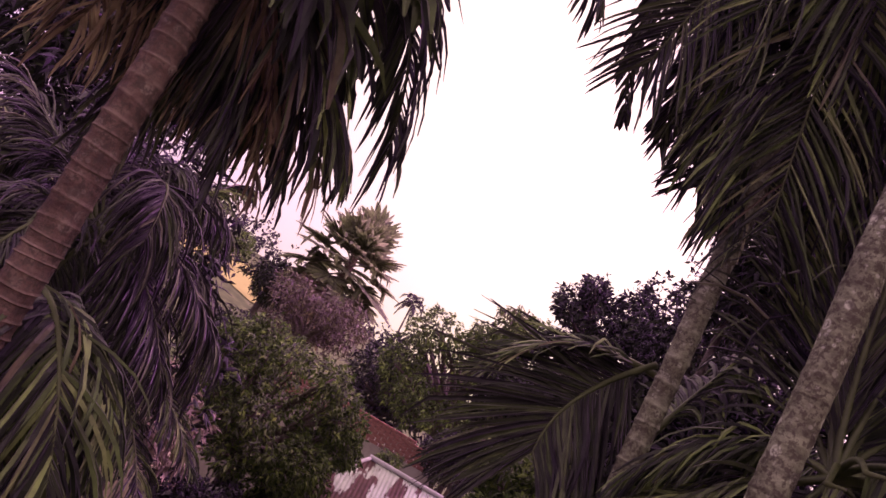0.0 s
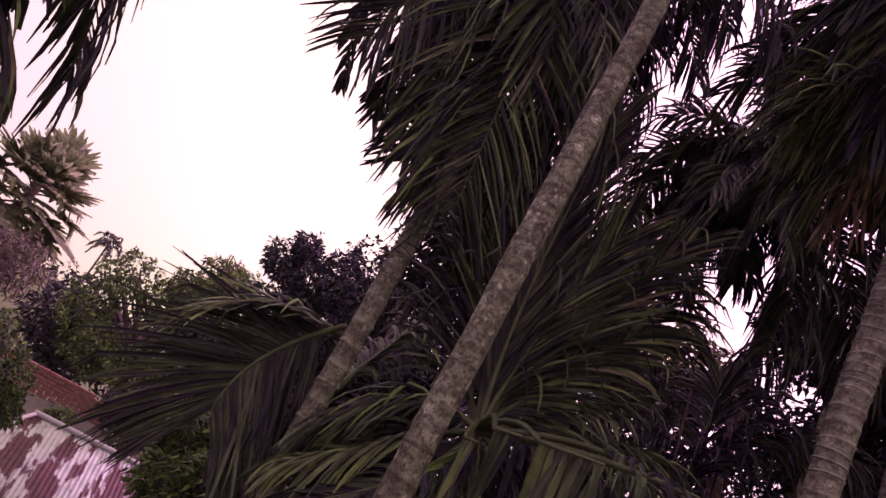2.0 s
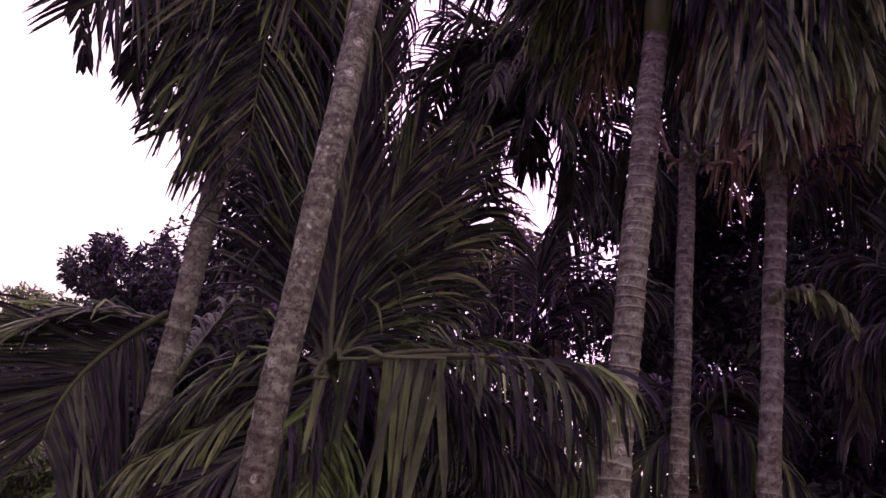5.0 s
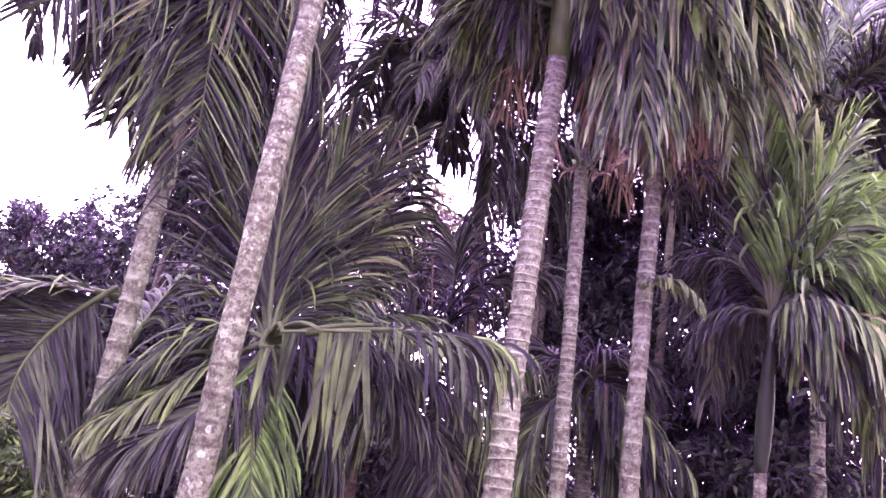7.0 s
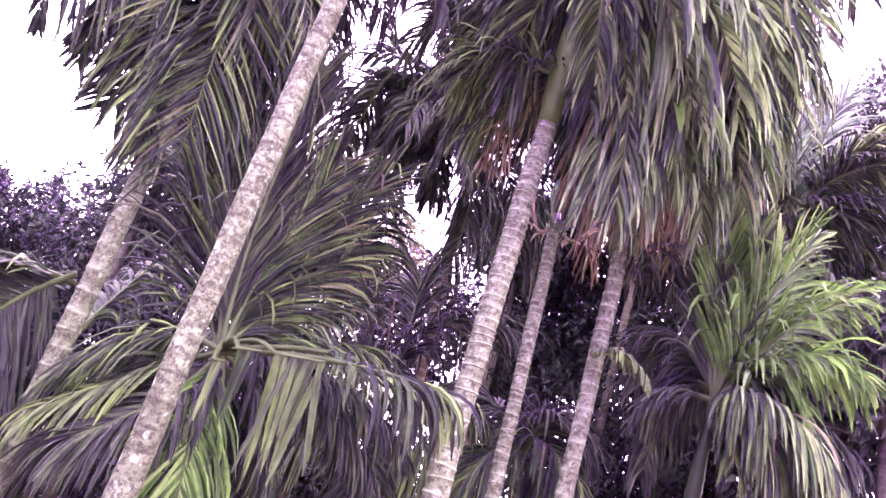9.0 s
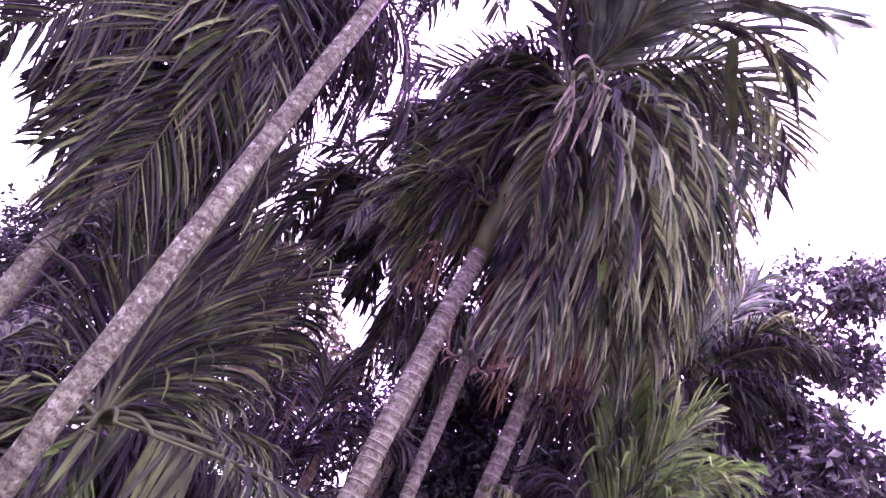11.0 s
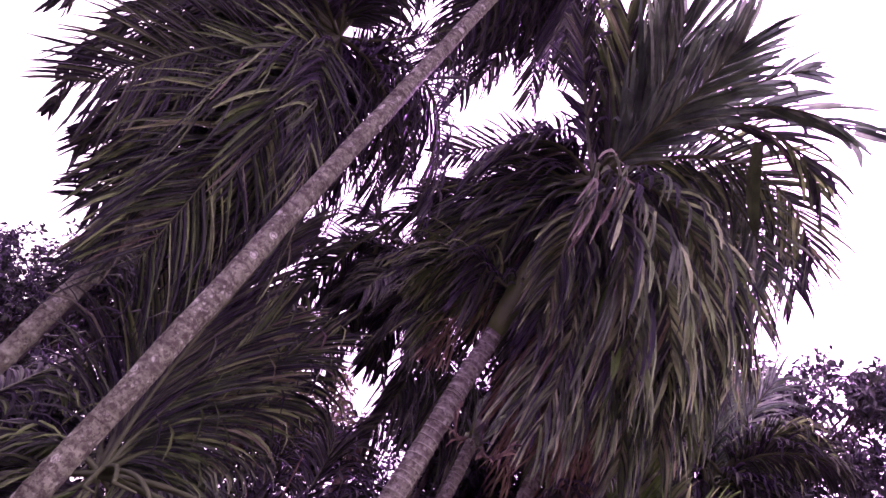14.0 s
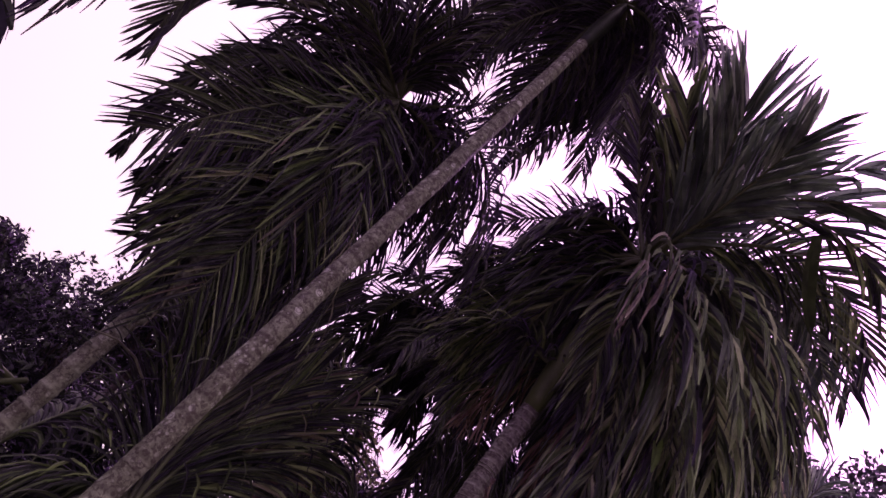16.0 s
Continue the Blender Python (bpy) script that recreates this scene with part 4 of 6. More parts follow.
frond(palm_slim, (2.78, 1.71, 6.32), (2.34, 1.37, 5.94), (2.30, 1.30, 6.08), 0.16, 0.15, CURTAIN, width=0.02, ahead=6.0, n=8, bare=0.3)
frond(palm_slim, (2.78, 1.71, 6.32), (2.38, 1.33, 5.91), (2.39, 1.22, 6.01), 0.16, 0.15, DRY, width=0.02, ahead=6.0, n=8, bare=0.3, dry=True)
frond(palm_slim, (2.78, 1.71, 6.32), (2.30, 1.41, 5.96), (2.22, 1.38, 6.13), 0.16, 0.15, CURTAIN, width=0.02, ahead=6.0, n=8, bare=0.3)
palm_behind = areca("areca palm with a dull trunk behind drooping leaves", ((3.02, 1.51, 0.00), (3.03, 1.48, 3.16), (3.11, 1.41, 6.32)), 0.056, 0.048, BARK_PLAIN, 0.085, 6)
frond(palm_behind, (2.99, 1.40, 5.50), (2.96, 1.23, 5.52), (3.02, 1.09, 5.41), 0.18, 0.8, LIME, gap=0.3, n=30)
frond(palm_behind, (3.16, 1.50, 5.87), (3.35, 1.24, 6.29), (3.60, 1.08, 6.17), 0.5, 0.8, PALM_SHADED)
palm_dark = areca("shaded areca palm with a reddish trunk", ((4.14, 3.46, 0.00), (4.09, 3.52, 3.43), (3.99, 3.62, 6.85)), 0.055, 0.05, BARK_RED, 0.085, 7, shaft=(3.58, 3.24, 7.09))
frond(palm_dark, (3.36, 3.10, 7.54), (2.93, 3.35, 7.52), (2.79, 3.60, 7.11), 0.4, 0.9, PALM_SHADED, dry=False)
frond(palm_dark, (3.36, 3.10, 7.54), (3.12, 3.17, 7.34), (3.06, 3.24, 6.91), 0.4, 1.0, PALM_SHADED, dry=False)
frond(palm_dark, (3.36, 3.10, 7.54), (3.01, 3.40, 7.74), (2.73, 3.69, 7.82), 0.35, 0.5, PALM_SHADED, dry=False)
frond(palm_dark, (3.36, 3.10, 7.54), (3.50, 3.09, 6.97), (3.60, 3.21, 6.36), 0.6, 1.0, PALM_SHADED, dry=False)
frond(palm_dark, (3.36, 3.10, 7.54), (3.79, 3.00, 7.34), (4.16, 2.98, 6.78), 0.8, 0.9, PALM_SHADED, dry=False)
frond(palm_dark, (3.36, 3.10, 7.54), (3.08, 3.19, 8.09), (2.75, 3.26, 8.43), 0.5, 0.4, PALM_SHADED, dry=False)
frond(palm_dark, (3.36, 3.10, 7.54), (3.30, 2.94, 8.12), (3.25, 2.70, 8.53), 0.8, 0.4, PALM_SHADED, dry=False)
frond(palm_dark, (3.36, 3.10, 7.54), (3.71, 2.75, 7.88), (4.22, 2.51, 7.67), 0.8, 0.7, PALM_SHADED, dry=False)
frond(palm_dark, (2.59, 3.43, 7.89), (2.61, 3.71, 7.40), (2.69, 3.94, 6.75), 0.42, 0.6, PALM_SHADED, n=54, gap=0.1)
frond(palm_dark, (2.59, 3.43, 7.89), (2.91, 3.57, 7.28), (3.15, 3.64, 6.70), 0.4, 0.6, PALM_SHADED, n=54, gap=0.1)
frond(palm_dark, (2.59, 3.43, 7.89), (3.04, 3.39, 7.39), (3.40, 3.31, 6.92), 0.4, 0.6, PALM_SHADED, n=54, gap=0.1)
frond(palm_dark, (2.59, 3.43, 7.89), (2.97, 3.25, 7.67), (3.53, 2.97, 7.25), 0.4, 0.6, PALM_SHADED, n=54, gap=0.1)
frond(palm_dark, (2.59, 3.43, 7.89), (2.60, 3.87, 7.13), (2.64, 4.10, 6.45), 0.35, 0.6, PALM_SHADED, n=54, gap=0.1)
frond(palm_dark, (3.36, 3.10, 7.54), (2.74, 3.61, 7.74), (2.53, 4.07, 7.49), 0.33, 0.3, PALM_SHADED, gap=0.25)
frond(palm_dark, (3.36, 3.10, 7.54), (2.76, 3.45, 7.91), (2.48, 3.80, 7.89), 0.33, 0.4, PALM_SHADED, gap=0.25)
mop(palm_dark, (3.13, 3.43, 7.60), 12, 0.6, 0.4, 204, PALM_SHADED, low=-60, high=60)
palm_hidden = areca("half-hidden areca palm with a reddish trunk", ((3.07, 3.49, 0.00), (3.01, 3.54, 2.97), (2.87, 3.64, 5.95)), 0.06, 0.05, BARK_RED, 0.085, 8)
frond(palm_hidden, (2.74, 3.47, 5.88), (2.39, 3.44, 6.21), (2.04, 3.52, 6.22), 0.6, 0.7, PALM_SHADED)
frond(palm_hidden, (2.74, 3.47, 5.88), (2.64, 3.37, 6.29), (2.57, 3.41, 6.55), 0.6, 0.6, PALM)
# young palms under the tall stems
palm_young = areca("young areca palm with fresh arching fronds", ((1.85, 2.67, 0.00), (1.76, 2.72, 2.46), (1.63, 2.79, 4.84)), 0.05, 0.05, BARK_PLAIN, 0.085, 9)
frond(palm_young, (1.60, 2.77, 4.92), (1.51, 2.77, 5.60), (1.37, 2.52, 6.51), 0.5, 0.08, PALM_SHADED, width=0.034, n=90, ahead=2.7, face=(-0.45, -0.89, 0.06))
frond(palm_young, (1.60, 2.77, 4.92), (1.70, 2.81, 5.53), (1.83, 2.71, 6.17), 0.55, 0.1, PALM, width=0.03, n=80, ahead=2.6, face=(-0.48, -0.87, 0.08))
frond(palm_young, (1.60, 2.77, 4.92), (1.84, 2.86, 5.51), (2.12, 2.58, 6.30), 0.5, 0.12, PALM, width=0.03, n=80, ahead=2.4, face=(-0.51, -0.86, 0.10))
frond(palm_young, (1.60, 2.77, 4.92), (1.92, 2.86, 5.36), (2.29, 2.80, 5.87), 0.5, 0.3, PALM, width=0.03, n=70, ahead=2.0, face=(-0.52, -0.85, 0.13))
frond(palm_young, (1.60, 2.77, 4.92), (1.52, 3.02, 5.54), (1.37, 3.09, 6.15), 0.6, 0.2, PALM, width=0.03, n=70, ahead=2.1, face=(-0.42, -0.90, 0.09))
frond(palm_young, (1.60, 2.77, 4.92), (1.43, 1.73, 4.90), (1.67, 1.28, 4.88), 0.36, 1.2, PALM, width=0.03, n=34, bare=0.55, gap=0.2, ahead=1.2)
frond(palm_young, (1.60, 2.77, 4.92), (1.92, 2.19, 5.05), (2.23, 1.67, 4.87), 0.3, 0.8, CURTAIN, width=0.024, n=60, gap=0.25, bare=0.4)
frond(palm_young, (1.60, 2.77, 4.92), (1.99, 2.40, 4.96), (2.33, 2.02, 4.73), 0.35, 0.8, PALM_SHADED, width=0.03, n=60)
frond(palm_young, (1.60, 2.77, 4.92), (1.38, 2.99, 4.91), (1.06, 3.14, 4.62), 0.5, 0.7, PALM, width=0.03, n=66)
frond(palm_young, (1.60, 2.77, 4.92), (1.37, 2.69, 4.62), (1.00, 2.63, 4.34), 0.5, 0.6, PALM_SHADED, width=0.03, n=70)
frond(palm_young, (1.60, 2.77, 4.92), (1.35, 2.91, 4.73), (0.98, 2.96, 4.44), 0.5, 0.6, LIME, width=0.03, n=50, gap=0.3)
frond(palm_young, (1.60, 2.77, 4.92), (1.47, 2.54, 4.56), (1.41, 2.32, 4.15), 0.5, 0.5, FRESH, width=0.03, n=60, ahead=1.2)
frond(palm_young, (1.60, 2.77, 4.92), (1.97, 2.99, 5.18), (2.44, 2.95, 5.51), 0.5, 0.6, CURTAIN, width=0.03, n=60)
frond(palm_young, (1.60, 2.77, 4.92), (2.14, 2.88, 5.18), (2.67, 2.83, 5.30), 0.5, 0.6, PALM, width=0.03, n=66)
frond(palm_young, (1.60, 2.77, 4.92), (1.53, 3.18, 5.36), (1.28, 3.32, 5.94), 0.7, 0.4, PALM_SHADED, width=0.03, n=66)
frond(palm_young, (1.60, 2.77, 4.92), (1.82, 2.67, 4.75), (2.02, 2.54, 4.26), 0.6, 0.8, PALM_SHADED, width=0.03, n=66)
frond(palm_young, (1.60, 2.77, 4.92), (2.01, 2.52, 4.91), (2.35, 2.28, 4.60), 0.55, 0.9, PALM_SHADED, width=0.03, n=66)
frond(palm_young, (1.60, 2.77, 4.92), (1.65, 2.66, 4.67), (1.79, 2.57, 4.13), 0.5, 0.8, PALM_SHADED, width=0.03, n=66)
frond(palm_young, (1.60, 2.77, 4.92), (1.38, 3.13, 4.61), (1.18, 3.30, 4.11), 0.6, 0.7, PALM_SHADED, width=0.03, n=66)
torn_frond(palm_young, (1.6, 2.77, 4.92), (1.22, 1.79, 4.85), (1.35, 1.64, 4.87), 0.5, 15, LIME, 0.024)
torn_frond(palm_young, (1.6, 2.77, 4.92), (1.17, 1.97, 4.84), (1.22, 1.88, 4.85), 0.34, 6, PALM, 0.026)
torn_frond(palm_young, (1.6, 2.77, 4.92), (1.16, 2.09, 4.78), (1.17, 2.02, 4.78), 0.27, 5, LIME, 0.02)
frond(palm_bent, (1.05, 3.55, 5.12), (0.74, 3.42, 4.76), (0.63, 3.26, 4.44), 0.72, 0.1, PALM_SHADED, ahead=0.8, width=0.03, lift=0.0, n=70, face=(-0.22, -0.94, 0.25))
frond(palm_bent, (1.07, 3.55, 5.07), (0.63, 3.52, 5.00), (0.33, 3.49, 4.74), 0.35, 0.15, CURTAIN, ahead=1.2, width=0.024, n=60)
frond(palm_bent, (1.10, 3.31, 4.79), (1.24, 3.33, 5.11), (1.37, 3.32, 5.39), 0.35, 0.7, PALM, gap=0.2)
frond(palm_bent, (0.96, 3.18, 8.16), (1.35, 2.79, 8.12), (1.84, 2.66, 7.63), 0.42, 0.85, PALM_SHADED, width=0.034, n=44)
frond(palm_bent, (0.96, 3.18, 8.16), (1.37, 2.92, 7.98), (1.92, 2.84, 7.37), 0.42, 0.85, PALM_SHADED, width=0.034, n=44)
palm_low = areca("low areca palm among shaded fronds", ((3.42, 2.91, 0.00), (3.34, 2.98, 2.49), (3.21, 3.10, 4.98)), 0.05, 0.05, BARK_PLAIN, 0.085, 10)
frond(palm_low, (3.18, 3.08, 5.06), (3.00, 3.15, 5.44), (2.79, 3.32, 5.83), 0.55, 0.5, PALM_SHADED)
frond(palm_low, (3.18, 3.08, 5.06), (3.29, 2.94, 5.67), (3.60, 2.52, 5.84), 0.6, 0.6, PALM_SHADED)
frond(palm_low, (3.18, 3.08, 5.06), (3.35, 2.72, 5.25), (3.47, 2.30, 5.11), 0.6, 0.8, PALM)
frond(palm_low, (3.18, 3.08, 5.06), (3.24, 3.09, 5.76), (3.27, 3.19, 6.15), 0.6, 0.5, PALM_SHADED)
frond(palm_low, (3.18, 3.08, 5.06), (2.81, 3.14, 4.99), (2.62, 3.21, 4.50), 0.6, 0.8, PALM)
frond(palm_low, (3.18, 3.08, 5.06), (2.96, 2.78, 4.65), (2.85, 2.62, 4.17), 0.6, 0.8, PALM_SHADED)
frond(palm_low, (3.18, 3.08, 5.06), (3.25, 2.62, 4.84), (3.31, 2.28, 4.37), 0.6, 0.8, LIME)
frond(palm_low, (3.18, 3.08, 5.06), (2.80, 3.34, 5.32), (2.56, 3.58, 4.95), 0.6, 0.7, PALM_SHADED)
palm_short = areca("short areca palm with arching shaded fronds", ((3.65, 1.98, 0.00), (3.62, 2.02, 2.43), (3.58, 2.08, 4.85)), 0.05, 0.05, BARK_PLAIN, 0.085, 11)
frond(palm_short, (3.55, 2.07, 4.90), (3.44, 1.84, 5.03), (3.52, 1.39, 4.63), 0.45, 1.0, PALM)
frond(palm_short, (3.55, 2.07, 4.90), (3.26, 2.12, 4.89), (3.09, 2.23, 4.43), 0.5, 0.9, PALM)
frond(palm_short, (3.55, 2.07, 4.90), (3.48, 1.92, 5.18), (3.60, 1.75, 5.13), 0.5, 0.7, PALM_SHADED)
frond(palm_short, (3.55, 2.07, 4.90), (3.57, 1.90, 4.70), (3.55, 1.75, 4.32), 0.4, 0.9, PALM)
frond(palm_short, (3.55, 2.07, 4.90), (3.55, 2.32, 5.24), (3.50, 2.54, 5.28), 0.5, 0.6, PALM_SHADED)
frond(palm_short, (3.55, 2.07, 4.90), (3.55, 1.73, 4.78), (3.66, 1.57, 4.35), 0.5, 0.9, PALM_SHADED)
palm_green = areca("young areca palm with bright green upright fronds", ((3.47, 1.17, 0.00), (3.51, 1.08, 2.33), (3.55, 0.98, 4.61)), 0.046, 0.031, BARK_PLAIN, 0.085, 12, shaft=(3.48, 0.89, 5.35), shaft_material=SHAFT_SHADED)
frond(palm_green, (3.46, 0.88, 5.44), (3.29, 0.84, 5.99), (3.13, 0.82, 6.55), 0.4, 0.08, FRESH, ahead=2.4, width=0.045, face=(-0.92, -0.38, -0.01), n=50)
frond(palm_green, (3.46, 0.88, 5.44), (3.34, 0.78, 5.93), (3.25, 0.73, 6.40), 0.4, 0.08, PALM, ahead=2.4, width=0.042, face=(-0.93, -0.37, 0.00), n=50)
frond(palm_green, (3.46, 0.88, 5.44), (3.39, 0.92, 5.79), (3.28, 0.93, 6.18), 0.35, 0.1, PALM_SHADED, ahead=2.2, width=0.042, face=(-0.92, -0.39, 0.04), n=50)
frond(palm_green, (3.46, 0.88, 5.44), (3.38, 0.67, 5.92), (3.38, 0.45, 6.35), 0.45, 0.25, FRESH, ahead=1.3, width=0.036)
frond(palm_green, (3.46, 0.88, 5.44), (3.50, 0.59, 5.85), (3.54, 0.27, 6.10), 0.45, 0.4, FRESH, width=0.036)
frond(palm_green, (3.46, 0.88, 5.44), (3.50, 0.54, 5.71), (3.59, 0.25, 5.68), 0.45, 0.6, FRESH, width=0.036)
frond(palm_green, (3.46, 0.88, 5.44), (3.36, 0.56, 5.44), (3.39, 0.30, 5.17), 0.5, 1.0, CURTAIN, width=0.032, n=60)
frond(palm_green, (3.46, 0.88, 5.44), (3.34, 0.66, 5.40), (3.33, 0.53, 5.16), 0.45, 1.2, PALM, width=0.03)
frond(palm_green, (3.46, 0.88, 5.44), (3.62, 0.57, 5.21), (3.72, 0.46, 4.76), 0.5, 0.9, PALM, width=0.03)
frond(palm_green, (3.46, 0.88, 5.44), (3.75, 0.66, 5.50), (3.95, 0.41, 5.40), 0.5, 1.0, PALM_SHADED)
frond(palm_green, (3.46, 0.88, 5.44), (3.48, 1.09, 5.46), (3.53, 1.28, 5.34), 0.3, 0.8, PALM_SHADED)
frond(palm_green, (3.46, 0.88, 5.44), (3.62, 0.84, 6.03), (3.77, 0.86, 6.46), 0.5, 0.3, PALM, ahead=1.5)
frond(palm_green, (3.46, 0.88, 5.44), (3.50, 0.71, 5.56), (3.48, 0.54, 5.19), 0.4, 0.9, CURTAIN, width=0.032, n=40, bare=0.25, ahead=1.1)
frond(palm_green, (3.46, 0.88, 5.44), (3.48, 0.79, 5.56), (3.43, 0.73, 5.18), 0.4, 0.9, PALM, width=0.032, n=40, bare=0.25, ahead=1.1)
frond(palm_green, (3.46, 0.88, 5.44), (3.51, 0.60, 5.61), (3.49, 0.39, 5.30), 0.4, 0.9, FRESH, width=0.032, n=40, bare=0.25, ahead=1.1)
frond(palm_green, (3.46, 0.88, 5.44), (3.55, 0.67, 5.44), (3.51, 0.60, 4.97), 0.4, 0.9, PALM_SHADED, width=0.032, n=40, bare=0.25, ahead=1.1)
frond(palm_green, (3.46, 0.88, 5.44), (3.56, 0.54, 5.50), (3.55, 0.42, 4.98), 0.4, 0.9, PALM, width=0.032, n=40, bare=0.25, ahead=1.1)
palm_blue = areca("areca palm with bluish-green upright fronds", ((5.70, 1.38, 0.00), (5.71, 1.33, 3.98), (5.75, 1.23, 7.74)), 0.06, 0.055, BARK_PLAIN, 0.085, 13)
frond(palm_blue, (5.19, 1.00, 7.47), (4.89, 1.04, 7.94), (4.55, 1.08, 8.41), 0.5, 0.3, BLUE, ahead=1.3, gap=0.35)
frond(palm_blue, (5.19, 1.00, 7.47), (4.95, 0.81, 7.99), (4.82, 0.58, 8.45), 0.5, 0.3, BLUE, ahead=1.3, gap=0.35)
frond(palm_blue, (5.19, 1.00, 7.47), (5.20, 0.65, 7.85), (5.27, 0.31, 8.07), 0.5, 0.3, PALM, ahead=1.3, gap=0.35)
frond(palm_blue, (5.19, 1.00, 7.47), (5.13, 0.68, 7.53), (5.28, 0.43, 7.14), 0.5, 0.3, PALM, ahead=1.3, gap=0.35)
frond(palm_blue, (5.19, 1.00, 7.47), (4.88, 1.17, 7.71), (4.89, 1.42, 7.27), 0.5, 0.3, PALM, ahead=1.3, gap=0.35)
frond(palm_blue, (5.19, 1.00, 7.47), (5.32, 1.06, 8.05), (5.29, 0.98, 8.69), 0.5, 0.3, PALM, ahead=1.3, gap=0.35)
frond(palm_blue, (4.96, 0.87, 7.54), (4.86, 0.43, 7.79), (4.96, -0.02, 7.78), 0.4, 0.5, PALM_SHADED, gap=0.1)
frond(palm_blue, (4.96, 0.87, 7.54), (4.75, 1.10, 7.57), (4.76, 1.38, 7.33), 0.4, 0.5, PALM_SHADED, gap=0.1)
frond(palm_blue, (4.96, 0.87, 7.54), (4.99, 0.48, 7.51), (5.13, 0.17, 7.37), 0.4, 0.5, PALM_SHADED, gap=0.1)
frond(palm_blue, (4.96, 0.87, 7.54), (4.94, 0.72, 7.47), (5.10, 0.61, 7.19), 0.4, 0.5, PALM_SHADED, gap=0.1)
frond(palm_blue, (4.96, 0.87, 7.54), (4.79, 0.58, 7.83), (4.79, 0.24, 7.99), 0.4, 0.5, PALM, gap=0.1)
mop(palm_green, (3.50, 0.89, 5.50), 4, 0.8, 0.4, 205, PALM_SHADED, low=-10, high=50, start=10, sweep=120)
mop(palm_blue, (5.20, 1.02, 7.46), 6, 0.9, 0.45, 213, PALM_SHADED, low=-70, high=-15)
frond(palm_blue, (5.11, 0.99, 7.63), (4.75, 1.40, 7.77), (4.67, 1.79, 7.59), 0.5, 0.7, PALM_SHADED)
frond(palm_blue, (5.11, 0.99, 7.63), (5.02, 1.23, 7.43), (5.13, 1.52, 6.92), 0.5, 0.7, PALM_SHADED)
frond(palm_blue, (5.11, 0.99, 7.63), (5.22, 0.88, 7.23), (5.43, 0.85, 6.80), 0.5, 0.7, PALM_SHADED)
cord = bar("cord", (2.68, 2.77, 5.74), (2.84, 2.82, 5.16), 0.006, DRYSTALK)
tagged(cord, "thin straight dark cord hanging between palm fronds", "cord")
# the palm first passed
palm_first = areca("areca palm with a brown ringed trunk and hanging dry leaves", ((-1.08, 2.06, 0.00), (-1.06, 2.07, 2.67), (-1.21, 2.10, 5.35)), 0.064, 0.055, BARK_RED, 0.07, 14, shaft=(-1.24, 2.20, 5.70))
frond(palm_first, (-1.25, 2.19, 5.71), (-1.24, 2.40, 5.43), (-1.14, 2.63, 5.08), 0.5, 1.2, PALM_SHADED, width=0.02, n=70)
frond(palm_first, (-1.25, 2.19, 5.71), (-1.38, 2.45, 5.44), (-1.33, 2.72, 5.06), 0.45, 1.2, PALM_SHADED, width=0.018, n=70)
frond(palm_first, (-1.25, 2.19, 5.71), (-1.51, 2.51, 5.41), (-1.53, 2.73, 5.04), 0.45, 1.2, DRY, dry=True, width=0.014, n=60)
frond(palm_first, (-1.25, 2.19, 5.71), (-1.55, 2.37, 5.38), (-1.73, 2.50, 5.00), 0.5, 0.9, DRY, dry=True, width=0.018)
frond(palm_first, (-1.25, 2.19, 5.71), (-1.41, 2.51, 5.53), (-1.29, 2.86, 5.01), 0.6, 1.0, PALM_SHADED, width=0.024)
frond(palm_first, (-1.25, 2.19, 5.71), (-1.24, 2.58, 5.57), (-1.13, 2.89, 5.18), 0.6, 1.0, PALM_SHADED, width=0.026)
frond(palm_first, (-1.25, 2.19, 5.71), (-1.13, 2.22, 6.05), (-0.85, 2.28, 6.30), 0.5, 0.7, PALM)
frond(palm_first, (-1.25, 2.19, 5.71), (-1.02, 2.13, 5.61), (-0.74, 2.15, 5.58), 0.58, 0.5, PALM, ahead=1.0, width=0.042, n=18, gap=0.1, bare=0.05)
frond(palm_first, (-1.25, 2.19, 5.71), (-1.09, 2.20, 5.55), (-0.87, 2.30, 5.41), 0.68, 0.5, PALM, ahead=1.4, width=0.042, n=17, gap=0.15, bare=0.05)
frond(palm_first, (-1.25, 2.19, 5.71), (-1.16, 2.25, 5.50), (-1.01, 2.42, 5.25), 0.78, 0.45, PALM, ahead=1.4, width=0.046, n=20, gap=0.2)
frond(palm_first, (-1.25, 2.19, 5.71), (-1.23, 2.33, 5.51), (-1.11, 2.55, 5.24), 0.66, 0.45, PALM_SHADED, ahead=1.2, width=0.042, n=26, gap=0.1)
frond(palm_first, (-1.25, 2.19, 5.71), (-1.31, 2.41, 5.50), (-1.24, 2.68, 5.18), 0.55, 0.6, DRY, ahead=1.2, width=0.026, n=40, dry=True)
frond(palm_first, (-1.25, 2.19, 5.71), (-1.40, 2.51, 5.44), (-1.38, 2.77, 5.03), 0.5, 0.7, DRY, ahead=1.0, width=0.016, n=60, dry=True)
frond(palm_first, (-1.25, 2.19, 5.71), (-1.38, 2.56, 5.50), (-1.30, 2.90, 5.09), 0.5, 0.7, PALM_SHADED, ahead=1.0, width=0.02, n=60)
frond(palm_first, (-1.25, 2.19, 5.71), (-1.05, 2.21, 5.44), (-0.76, 2.33, 5.13), 0.55, 0.3, PALM, ahead=2.2, width=0.05, n=20, gap=0.15, bare=0.2)
frond(palm_first, (-1.25, 2.19, 5.71), (-1.16, 2.28, 5.42), (-0.96, 2.44, 5.07), 0.5, 0.35, DRY, ahead=2.2, width=0.032, n=24, gap=0.2, bare=0.2, dry=True)
